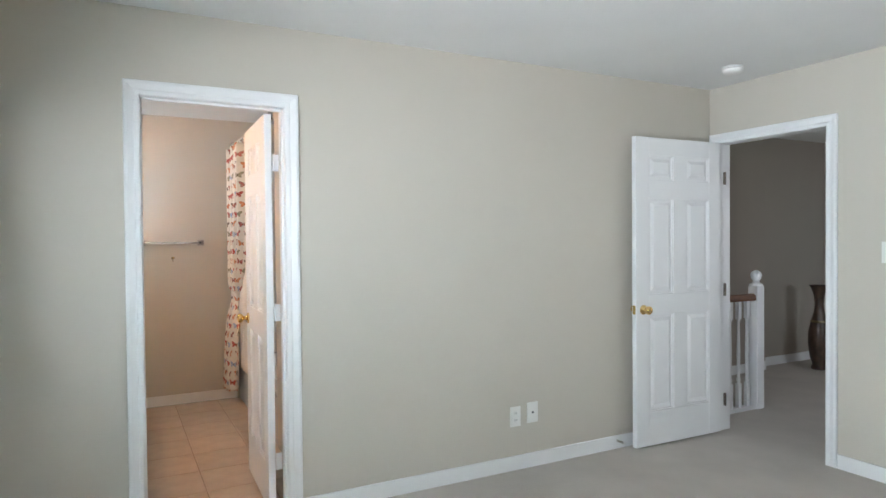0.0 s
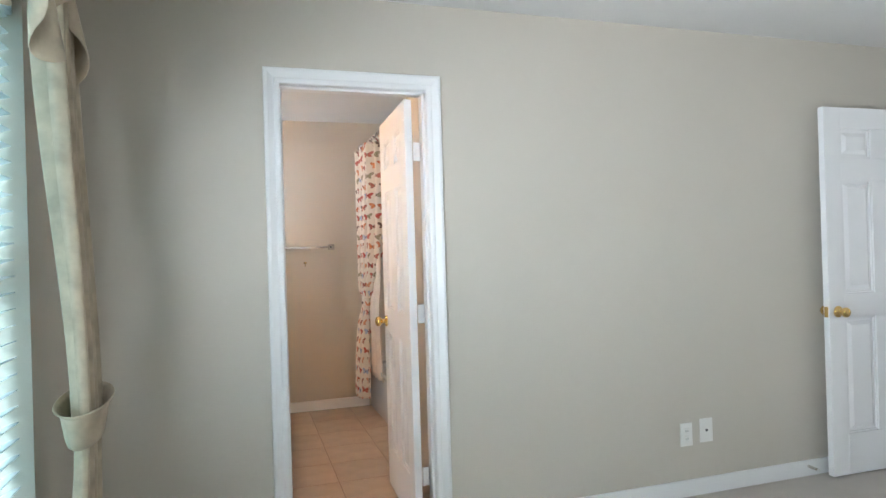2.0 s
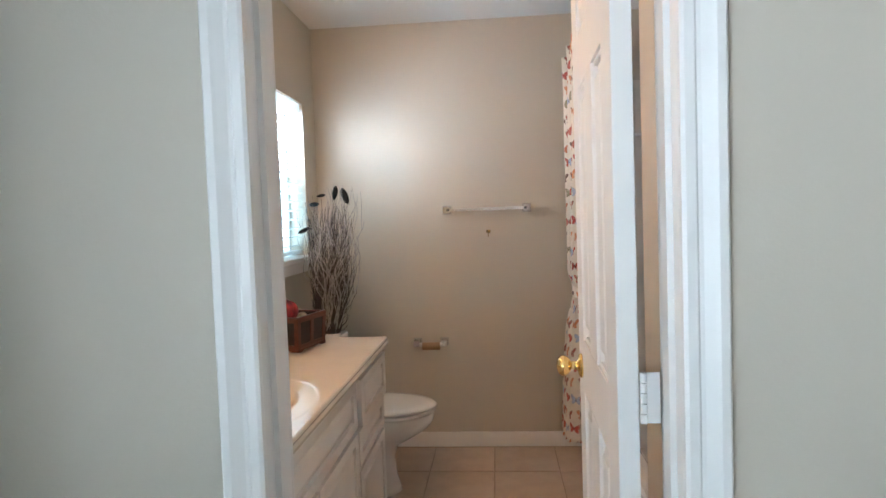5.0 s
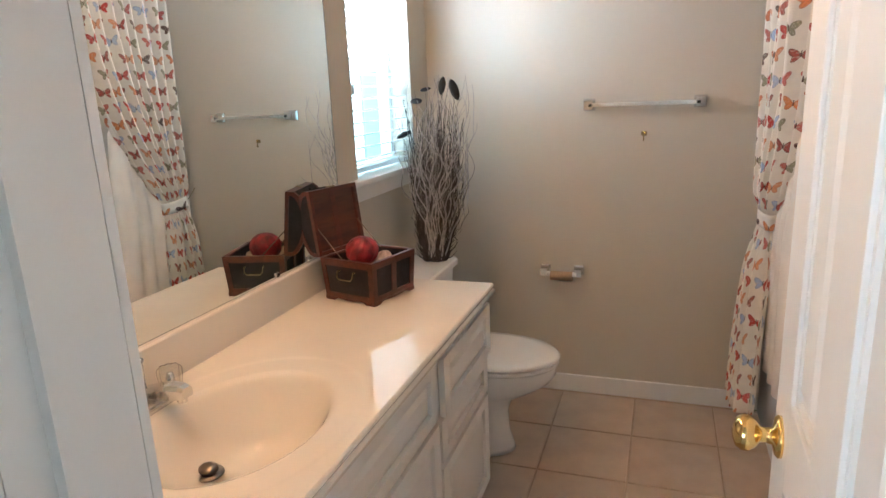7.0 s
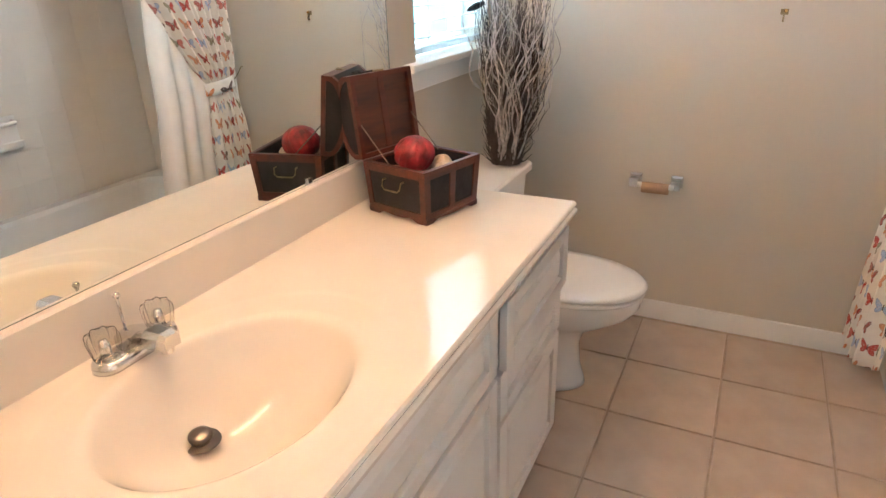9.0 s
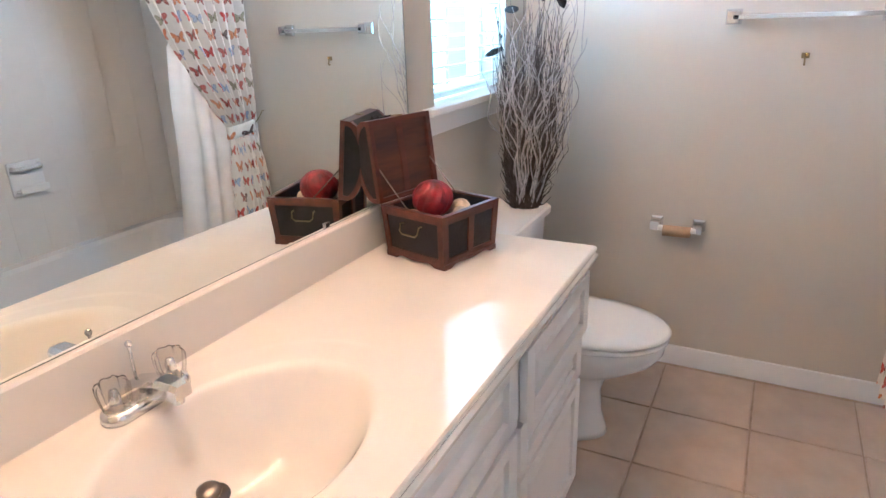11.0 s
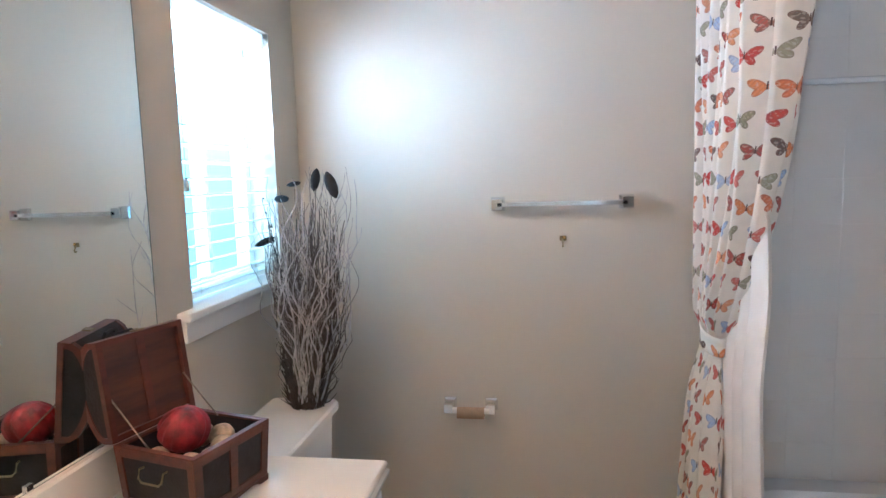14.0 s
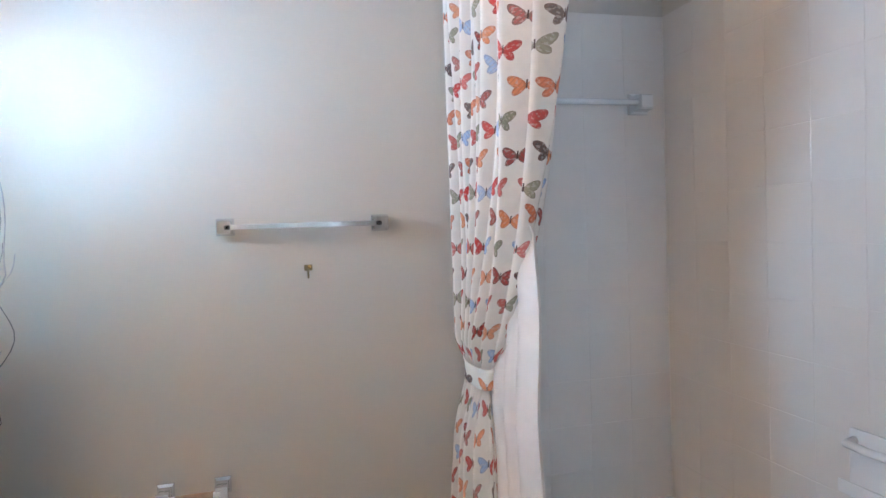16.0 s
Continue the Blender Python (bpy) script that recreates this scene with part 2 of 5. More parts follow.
REDBALL = mat("red_woven_ball", (0.24, 0.012, 0.020), 0.5, vary=0.65, scale=34, bump=0.6, bscale=90)
CREAMBALL = mat("cream_potpourri", (0.42, 0.33, 0.24), 0.7, vary=0.4, scale=60, bump=0.5, bscale=120)
VASEMAT = mat("bronze_vase_glaze", (0.06, 0.035, 0.022), 0.35, vary=0.5, scale=9, bump=0.3, bscale=50)
RAILWOOD = wood_mat("rail_oak", (0.13, 0.055, 0.028), (0.20, 0.09, 0.045), 0.35)
SOCKET = mat("socket_slot", (0.10, 0.10, 0.10), 0.6)
RUBBER = mat("rubber_tip", (0.75, 0.74, 0.72), 0.7)


def glow_mat(name, color, strength):
    m = bpy.data.materials.new(name)
    m.use_nodes = True
    b = m.node_tree.nodes["Principled BSDF"]
    b.inputs["Base Color"].default_value = (*color, 1)
    b.inputs["Emission Color"].default_value = (*color, 1)
    b.inputs["Emission Strength"].default_value = strength
    return m


BULB = glow_mat("frosted_bulb", (1.0, 0.60, 0.30), BULB_GLOW)

# ---- helpers for meshes ----


def part(name, bm, material, parent=None, label="", smooth=False, bevel=0.0):
    me = bpy.data.meshes.new(name)
    if bevel:
        bmesh.ops.bevel(bm, geom=[e for e in bm.edges if e.calc_face_angle(0) > 0.6], offset=bevel, segments=2, affect="EDGES", profile=0.6)
    bmesh.ops.recalc_face_normals(bm, faces=bm.faces)
    bm.to_mesh(me)
    bm.free()
    me.materials.append(material)
    if smooth:
        for p in me.polygons:
            p.use_smooth = True
    ob = new(name, me)
    if parent:
        ob.parent = parent
    if label:
        tagged(ob, label)
    return ob


def thing(name, m, label, category, group=""):
    ob = new(name)
    ob.matrix_world = m
    return tagged(ob, label, category, group)


def box_into(bm, lo, hi, m=None):
    t = Matrix.Translation([(a + b) / 2 for a, b in zip(lo, hi)]) @ Matrix.Diagonal([b - a for a, b in zip(lo, hi)] + [1])
    if m is not None:
        t = m @ t
    return bmesh.ops.create_cube(bm, size=1, matrix=t)["verts"]


def box(lo, hi, m=None):
    bm = bmesh.new()
    box_into(bm, lo, hi, m)
    return bm


def boxes(lst):
    bm = bmesh.new()
    for lo, hi in lst:
        box_into(bm, lo, hi)
    return bm


def loft(rings, cap0=True, cap1=True, closed=True):
    """A skin over rings of equally many points."""
    bm = bmesh.new()
    vs = [[bm.verts.new(p) for p in r] for r in rings]
    n = len(rings[0])
    for a, b in zip(vs, vs[1:]):
        for i in range(n if closed else n - 1):
            j = (i + 1) % n
            bm.faces.new((a[i], a[j], b[j], b[i]))
    if cap0:
        bm.faces.new(vs[0])
    if cap1:
        bm.faces.new(vs[-1][::-1])
    return bm


def lathe(profile, n=24, m=None):
    """A turned body round z from (radius, height) pairs."""
    bm = loft([[(r * math.cos(2 * math.pi * i / n), r * math.sin(2 * math.pi * i / n), z) for i in range(n)] for r, z in profile])
    if m is not None:
        bm.transform(m)
    return bm


def tube_into(bm, pts, radii, n=6):
    pts = [Vector(p) for p in pts]
    prev = None
    ref = Vector((0.31, 0.17, 0.93)).normalized()
    for k, p in enumerate(pts):
        d = (pts[min(k + 1, len(pts) - 1)] - pts[max(k - 1, 0)]).normalized()
        a = d.cross(ref if abs(d.dot(ref)) < 0.95 else Vector((1, 0, 0))).normalized()
        b = d.cross(a)
        r = radii[k] if isinstance(radii, (list, tuple)) else radii
        ring = [bm.verts.new(p + a * r * math.cos(2 * math.pi * i / n) + b * r * math.sin(2 * math.pi * i / n)) for i in range(n)]
        if prev:
            for i in range(n):
                bm.faces.new((prev[i], prev[(i + 1) % n], ring[(i + 1) % n], ring[i]))
        else:
            bm.faces.new(ring[::-1])
        prev = ring
    bm.faces.new(prev)
    return bm


def tube(pts, radii, n=8):
    return tube_into(bmesh.new(), pts, radii, n)


def pyramid_panel(lo, hi, axis, out, rise, inset):
    """A raised panel: a low frustum on a plane. axis 0/1: normal x or y; out +1/-1."""
    bm = bmesh.new()
    (a0, b0), (a1, b1), base = lo, hi, 0.0

    def P(a, b, d):
        return (d * out, a, b) if axis == 0 else (a, d * out, b)
    r0 = [P(a0, b0, 0), P(a1, b0, 0), P(a1, b1, 0), P(a0, b1, 0)]
    r1 = [P(a0 + inset, b0 + inset, rise), P(a1 - inset, b0 + inset, rise), P(a1 - inset, b1 - inset, rise), P(a0 + inset, b1 - inset, rise)]
    v0, v1 = [bm.verts.new(p) for p in r0], [bm.verts.new(p) for p in r1]
    bm.faces.new(v1)
    for i in range(4):
        j = (i + 1) % 4
        bm.faces.new((v0[i], v0[j], v1[j], v1[i]))
    bm.faces.new(v0[::-1])
    return bm


def structure(name, bm, material, label="", bevel=0.0):
    return tagged(part(name, bm, material, bevel=bevel), label, kind="structure")


# ---- large structure ----
H, D, BR, WX, EX = 2.40, 2.60, 2.19, -0.10, 4.29
JL, JR, JT = 0.648, 1.286, 2.012
TUBX, TUBY, TTOP = 1.475, 1.07, 2.02
WY0, WY1, WZ0, WZ1 = 1.818, 2.385, 1.135, 1.945
BY0, BY1, BZ0, BZ1 = -3.60, -0.63, 0.55, 2.05
EY0, EY1 = -0.828, -0.075

structure("wall_partition", boxes([((WX, 0, 0), (JL - 0.014, 0.115, H)), ((JR + 0.014, 0, 0), (EX, 0.115, H)), ((JL - 0.014, 0, JT + 0.014), (JR + 0.014, 0.115, H))]), WALL, "beige painted wall between bedroom and bathroom")
structure("wall_bath_window", boxes([((-0.15, 0.115, 0), (0, WY0, H)), ((-0.15, WY1, 0), (0, D, H)), ((-0.15, WY0, 0), (0, WY1, WZ0 - 0.025)), ((-0.15, WY0, WZ1), (0, WY1, H))]), WALL, "beige painted wall with the bathroom window")
structure("wall_bath_far", box((-0.15, D, 0), (BR + 0.12, D + 0.12, H)), WALL, "beige painted end wall behind the toilet")
wall_side = structure("wall_bath_tub", box((BR, 0.115, 0), (BR + 0.12, D, H)), WALL, "beige painted wall along the bathtub")
structure("wall_tub_end", box((TUBX, 0.115, 0), (BR, TUBY, H)), WALL, "beige painted wall at the foot of the bathtub")
structure("wall_bed_window", boxes([((WX - 0.16, -5.2, 0), (WX, BY0, H)), ((WX - 0.16, BY1, 0), (WX, 0.115, H)), ((WX - 0.16, BY0, 0), (WX, BY1, BZ0)), ((WX - 0.16, BY0, BZ1), (WX, BY1, H))]), WALL, "beige painted bedroom wall with a window")
structure("wall_entry", boxes([((EX, EY1 + 0.014, 0), (EX + 0.115, 0.115, H)), ((EX, -5.2, 0), (EX + 0.115, EY0 - 0.014, H)), ((EX, EY0 - 0.014, JT + 0.014), (EX + 0.115, EY1 + 0.014, H))]), WALL, "beige painted wall with the bedroom doorway")
structure("wall_bed_back", box((WX - 0.16, -5.32, 0), (EX + 0.115, -5.2, H)), WALL, "plain beige painted wall closing the bedroom")
structure("floor_bedroom", boxes([((WX - 0.16, -5.32, -0.1), (EX + 0.3, 0.05, 0)), ((EX + 0.3, -1.6, -0.1), (7.6, 0.20, 0)), ((5.18, 0.20, -0.1), (7.6, 1.2, 0)), ((EX + 0.0, 0.05, -0.1), (EX + 0.3, 0.20, 0))]), CARPET, "beige cut-pile carpet")
structure("floor_bath", box((-0.0, 0.05, -0.1), (BR, D, -0.004)), GROUT, "brown grout bed under bathroom floor tiles")
structure("ceiling", box((WX - 0.2, -5.4, H), (7.7, D + 0.15, H + 0.1)), CEIL, "white lightly textured ceiling")
# landing outside the bedroom
structure("wall_hall_back", box((EX + 0.115, 1.2, -1.2), (7.6, 1.32, H)), HALLWALL, "taupe painted landing wall")
structure("wall_hall_end", box((7.6, -1.7, 0), (7.7, 1.32, H)), HALLWALL, "taupe painted wall at the end of the landing")
# the unseen opening is cut only to let in the landing's added fill lamp
structure("wall_hall_near", boxes([((EX + 0.115, -1.7, 0), (5.5, -1.6, H)), ((6.7, -1.7, 0), (7.6, -1.6, H)), ((5.5, -1.7, 0), (6.7, -1.6, 0.9)), ((5.5, -1.7, 2.05), (6.7, -1.6, H))]), HALLWALL, "taupe painted wall closing the landing")
structure("wall_hall_pier", box((5.5, 1.08, -0.5), (6.42, 1.2, H)), HALLWALL, "taupe painted pier on the landing")
structure("wall_stairwell", boxes([((EX + 0.115, 0.20, -1.2), (5.18, 1.2, -1.1)), ((5.12, 0.26, -1.2), (5.18, 1.2, -0.1)), ((EX + 0.05, 0.115, -1.2), (EX + 0.115, 1.2, H))]), HALLWALL, "dim stairwell beside the landing")
structure("trim_hall_baseboard", boxes([((6.42, 1.185, 0), (7.6, 1.199, 0.09)), ((5.19, 1.066, 0), (6.42, 1.079, 0.09))]), WHITE, "white baseboard on the landing", bevel=0.003)


def trim_run(lst):
    bm = bmesh.new()
    for lo, hi in lst:
        box_into(bm, lo, hi)
    return bm


BBH, CYB = 0.085, 1.655
structure("baseboard_bedroom", trim_run([((WX, -0.014, 0), (JL - 0.07, -0.0005, BBH)), ((JR + 0.07, -0.014, 0), (EX, -0.0005, BBH)), ((WX + 0.0005, -5.2, 0), (WX + 0.014, -0.015, BBH)), ((EX - 0.014, -5.2, 0), (EX - 0.0005, EY0 - 0.07, BBH))]), WHITE, "white painted baseboard over carpet", bevel=0.004)
structure("baseboard_bath", trim_run([((0.001, D - 0.014, 0), (TUBX - 0.002, D - 0.0005, BBH)), ((0.001, CYB, 0), (0.014, D - 0.015, BBH))]), WHITE, "white painted baseboard over tiles", bevel=0.004)


def casing(name, u0, u1, top, place, label):
    """Stepped door casing round an opening, mitred; place maps (u, out, z) into the world."""
    prof = [(0.0, 0.0), (0.0, 0.010), (0.006, 0.013), (0.020, 0.013), (0.024, 0.009), (0.030, 0.010), (0.044, 0.016), (0.050, 0.019), (0.062, 0.019), (0.066, 0.014), (0.066, 0.0)]
    rings = [[place(u0 - w, d, 0.0) for w, d in prof], [place(u0 - w, d, top + w) for w, d in prof], [place(u1 + w, d, top + w) for w, d in prof], [place(u1 + w, d, 0.0) for w, d in prof]]
    return structure(name, loft(rings), WHITE, label)


casing("trim_bath_door_casing", JL, JR, JT, lambda u, o, z: (u, -0.0005 - o, z), "white moulded casing round the bathroom doorway")
casing("trim_bath_door_casing_inner", JL, JR, JT, lambda u, o, z: (u, 0.1155 + o, z), "white moulded casing inside the bathroom")
casing("trim_entry_casing", EY0, EY1, JT, lambda u, o, z: (EX - 0.0005 - o, u, z), "white moulded casing round the bedroom doorway")
structure("trim_bath_jamb", boxes([((JL - 0.0135, 0.0005, 0), (JL, 0.1145, JT)), ((JR, 0.0005, 0), (JR + 0.0135, 0.1145, JT)), ((JL, 0.0005, JT), (JR, 0.1145, JT + 0.0135)), ((JL, 0.035, 0), (JL + 0.010, 0.072, JT)), ((JR - 0.010, 0.035, 0), (JR, 0.072, JT)), ((JL, 0.035, JT - 0.010), (JR, 0.072, JT))]), WHITE, "white painted door jamb with a stop")
structure("trim_entry_jamb", boxes([((EX + 0.0005, EY0 - 0.0135, 0), (EX + 0.1145, EY0, JT)), ((EX + 0.0005, EY1, 0), (EX + 0.1145, EY1 + 0.0135, JT)), ((EX + 0.0005, EY0, JT), (EX + 0.1145, EY1, JT + 0.0135)), ((EX + 0.045, EY0, 0), (EX + 0.08, EY0 + 0.01, JT))]), WHITE, "white painted jamb of the bedroom doorway")

# outside
gb = bmesh.new()
bmesh.ops.create_grid(gb, x_segments=1, y_segments=1, size=1, matrix=pose(-14, -1, 3, 0, 90, 0) @ Matrix.Diagonal((30, 90, 1, 1)))
BACK = bpy.data.materials.new("bright_sky_haze")
BACK.use_nodes = True
bn = BACK.node_tree
bb = bn.nodes["Principled BSDF"]
btc = bn.nodes.new("ShaderNodeTexCoord")
bsep = bn.nodes.new("ShaderNodeSeparateXYZ")
bmr = bn.nodes.new("ShaderNodeMapRange")
bmr.inputs["From Min"].default_value, bmr.inputs["From Max"].default_value = -1.0, 20.0
brm = bn.nodes.new("ShaderNodeValToRGB")
brm.color_ramp.elements[0].color, brm.color_ramp.elements[1].color = (0.022, 0.080, 0.098, 1), (0.64, 0.94, 1.0, 1)
for bp_, bc_ in ((0.15, (0.034, 0.098, 0.115, 1)), (0.30, (0.090, 0.155, 0.173, 1))):
    brm.color_ramp.elements.new(bp_).color = bc_
geo = bn.nodes.new("ShaderNodeNewGeometry")
bn.links.new(geo.outputs["Position"], bsep.inputs[0])
bn.links.new(bsep.outputs[2], bmr.inputs["Value"])
bn.links.new(bmr.outputs["Result"], brm.inputs[0])
bn.links.new(brm.outputs[0], bb.inputs["Emission Color"])
bb.inputs["Emission Strength"].default_value = BACKDROP_GLOW
structure("backdrop", gb, BACK, "overexposed hazy sky outside")
structure("ground", box((-60, -60, -3.3), (60, 60, -3.2)), mat("lawn", (0.07, 0.10, 0.04), 0.95, vary=0.3, scale=2), "lawn below the upstairs windows")

# ---- doors ----


def six_panel_door(name, m, width, height, knob_side, label):
    """A moulded six-panel door leaf; local x runs from the hinge, z up, the leaf is 35 mm thick round y = 0."""
    root = thing(name, m, label, "door")
    t = 0.0175
    st, cs = 0.112, 0.115
    x0, x1 = st, width / 2 - cs / 2
    x2, x3 = width / 2 + cs / 2, width - st
    zs = [(0.22, 0.85), (0.98, 1.60), (1.72, height - 0.115)]
    bm = bmesh.new()
    box_into(bm, (0, -t, 0), (st, t, height)), box_into(bm, (width - st, -t, 0), (width, t, height))
    cuts = [0.0] + [z for a in zs for z in a] + [height]
    for a, b in zip(cuts[::2], cuts[1::2]):
        box_into(bm, (st, -t, a), (width - st, t, b))
    for a, b in zs:
        box_into(bm, (x1, -t, a), (x2, t, b))
    part("leaf_frame", bm, WHITE, root, bevel=0.002)
    for a, b in zs:
        for p, q in ((x0, x1), (x2, x3)):
            bm = box((p - 0.002, -0.004, a - 0.002), (q + 0.002, 0.004, b + 0.002))
            for s in (-1, 1):
                f = pyramid_panel((p + 0.022, a + 0.022), (q - 0.022, b - 0.022), 1, s, 0.011, 0.022)
                f.transform(Matrix.Translation((0, 0.0038 * s, 0)))
                me = bpy.data.meshes.new("tmp")
                f.to_mesh(me)
                f.free()
                bm.from_mesh(me)
                bpy.data.meshes.remove(me)
                for fr in (((p, a), (p + 0.010, b)), ((q - 0.010, a), (q, b)), ((p + 0.010, a), (q - 0.010, a + 0.010)), ((p + 0.010, b - 0.010), (q - 0.010, b))):
                    y0, y1 = sorted((0.0035 * s, 0.0115 * s))
                    box_into(bm, (fr[0][0], y0, fr[0][1]), (fr[1][0], y1, fr[1][1]))
            part("panel", bm, WHITE, root)
    kz = knob_side
    for s in (-1, 1):
        prof = [(0.031, 0.0), (0.031, 0.004), (0.027, 0.008), (0.013, 0.011), (0.011, 0.020), (0.012, 0.028), (0.021, 0.034), (0.0265, 0.043), (0.0265, 0.052), (0.021, 0.060), (0.010, 0.064), (0.001, 0.065)]
        part("knob", lathe(prof, 24, pose(width - 0.062, s * t, kz, -90 * s, 0, 0)), BRASS, root, "polished brass knob", smooth=True)
    part("latch_plate", box((width - 0.0005, -0.012, kz - 0.028), (width + 0.0015, 0.012, kz + 0.028)), BRASS, root, "brass latch plate", bevel=0.0006)
    return root


bath_door = six_panel_door("bathroom_door", pose(JR - 0.058, 0.105, 0.012, 0, 0, 88.3), 0.640, 1.985, 0.905, "white six-panel door standing open into the bathroom")
for hz in (0.257, 1.005, 1.753):
    bm = bmesh.new()
    box_into(bm, (JR - 0.042, 0.088, hz - 0.042), (JR - 0.0105, 0.0905, hz + 0.042))
    for k in range(5):
        tube_into(bm, [(JR - 0.037, 0.0855, hz - 0.042 + k * 0.017 + 0.001), (JR - 0.037, 0.0855, hz - 0.042 + k * 0.017 + 0.016)], 0.0055, 10)
    bm.transform(bath_door.matrix_world.inverted())
    part("hinge", bm, WHITE, bath_door, "white painted hinge")
entry_door = six_panel_door("bedroom_door", pose(4.256, -0.100, 0.014, 0, 0, 179.2), 0.775, 1.995, 0.886, "white six-panel door open against the wall")
for hz in (0.24, 1.0, 1.765):
    bm = bmesh.new()
    box_into(bm, (4.263, -0.136, hz - 0.042), (4.282, -0.1335, hz + 0.042))
    tube_into(bm, [(4.272, -0.142, hz - 0.044), (4.272, -0.142, hz + 0.044)], 0.006, 10)
    bm.transform(entry_door.matrix_world.inverted())
    part("hinge", bm, STEELDARK, entry_door, "dark metal hinge")

stop = thing("door_stop", pose(3.40, -0.014, 0.055), "spring door stop screwed to the white baseboard", "door stop")
bm = bmesh.new()
tube_into(bm, [(0.006 * math.cos(k * 0.7), -0.002 - 0.0009 * k, 0.006 * math.sin(k * 0.7)) for k in range(70)], 0.0012, 5)
part("spring", bm, OLDBRASS, stop, "brass coil spring")
part("tip", lathe([(0.007, 0), (0.008, 0.004), (0.008, 0.010), (0.005, 0.013)], 12, pose(0, -0.064, 0, 90, 0, 0)), RUBBER, stop, "white rubber tip")

# ---- bedroom fittings ----


def wall_plate(name, m, w, h, label, category, kind):
    """Cover plate; local x to the right, z up, y out of the wall towards minus."""
    root = thing(name, m, label, category)
    part("cover_plate", box((-w / 2, -0.006, -h / 2), (w / 2, 0, h / 2)), PLASTIC, root, bevel=0.002)
    if kind == "outlet":
        for z in (-0.02, 0.02):
            part("socket", box((-0.016, -0.0085, z - 0.014), (0.016, -0.0055, z + 0.014)), PLASTIC, root, bevel=0.003)
            for x in (-0.006, 0.006):
                part("slot", box((x - 0.0012, -0.0092, z - 0.005), (x + 0.0012, -0.0084, z + 0.005)), SOCKET, root)
    elif kind == "switch":
        for x in (-0.023, 0.023):
            part("switch_toggle", box((x - 0.005, -0.015, -0.004), (x + 0.005, -0.005, 0.012), pose(0, 0, 0, 12)), PLASTIC, root, bevel=0.001)
            part("switch_frame", box((x - 0.008, -0.0075, -0.016), (x + 0.008, -0.0055, 0.016)), PLASTIC, root, bevel=0.001)
    else:
        part("jack", lathe([(0.007, 0), (0.007, 0.004), (0.004, 0.005)], 12, pose(0, -0.005, 0, 90)), SOCKET, root)
    return root


wall_plate("wall_outlet", pose(2.622, -0.0005, 0.315), 0.072, 0.118, "ivory plastic power outlet low on the beige wall", "outlet", "outlet")
wall_plate("cable_plate", pose(2.745, -0.0005, 0.325), 0.078, 0.122, "ivory plastic cable wall plate beside the outlet", "wall plate", "cable")
wall_plate("light_switch", pose(EX - 0.0005, -1.19, 1.272, 0, 0, -90), 0.116, 0.118, "ivory two-gang light switch on the beige wall", "light switch", "switch")

sm = thing("smoke_detector", pose(3.90, -0.49, H), "round white plastic smoke detector on the ceiling", "smoke detector")
part("mount", lathe([(0.062, -0.001), (0.062, -0.010), (0.058, -0.012)], 32), PLASTIC, sm, smooth=True)
part("cover", lathe([(0.058, -0.012), (0.060, -0.018), (0.056, -0.034), (0.040, -0.042), (0.001, -0.043)], 32), PLASTIC, sm, smooth=True)


def window_unit(name, m, w, h, label, rail=True):
    """Vinyl sash window; local x along the wall, z up, y = 0 at the outer face."""
    root = tagged(new(name), label, "window", kind="structure")
    root.matrix_world = m
    f = 0.032
    part("window_frame", boxes([((0, 0, 0), (f, 0.05, h)), ((w - f, 0, 0), (w, 0.05, h)), ((f, 0, 0), (w - f, 0.05, f)), ((f, 0, h - f), (w - f, 0.05, h))]), VINYL, root, bevel=0.003)
    if rail:
        part("meeting_rail", box((f, 0.004, h / 2 - 0.02), (w - f, 0.046, h / 2 + 0.02)), VINYL, root, bevel=0.002)
    else:
        part("mullion", box((w / 2 - 0.012, 0.004, f), (w / 2 + 0.012, 0.046, h - f)), VINYL, root, bevel=0.002)
    return root


def slat_bm(w, depth, curve=0.003, th=0.0028):
    n = 6
    top = [((k / n - 0.5) * depth, curve * (1 - (2 * k / n - 1) ** 2)) for k in range(n + 1)]
    prof = top + [(y, z - th) for y, z in top[::-1]]
    return loft([[(0, y, z) for y, z in prof], [(w, y, z) for y, z in prof]])


def venetian_blind(name, m, w, h, pitch, depth, tilt, label):
    """Local x along the wall, z up from the sill, y into the room."""
    root = thing(name, m, label, "window blind")
    part("head_rail", box((0.004, -depth / 2 - 0.004, h - 0.052), (w - 0.004, depth / 2 + 0.008, h - 0.002)), SLAT, root, bevel=0.003)
    part("bottom_rail", box((0.006, -depth / 2, 0.012), (w - 0.006, depth / 2, 0.030)), SLAT, root, bevel=0.004)
    me = None
    k = 0
    z = 0.055
    while z < h - 0.06:
        if me is None:
            ob = part("slat", slat_bm(w - 0.016, depth), SLAT, root)
            me = ob.data
        else:
            ob = new("slat", me)
            ob.parent = root
        ob.matrix_local = pose(0.008, 0, z, tilt, 0, 0)
        z += pitch
        k += 1
    for fx in (0.14, 0.86):
        bm = bmesh.new()
        for yy in (-depth / 2 - 0.001, depth / 2 + 0.001):
            tube_into(bm, [(w * fx, yy, 0.02), (w * fx, yy, h - 0.05)], 0.0009, 5)
        part("ladder_cord", bm, CORD, root)
    return root


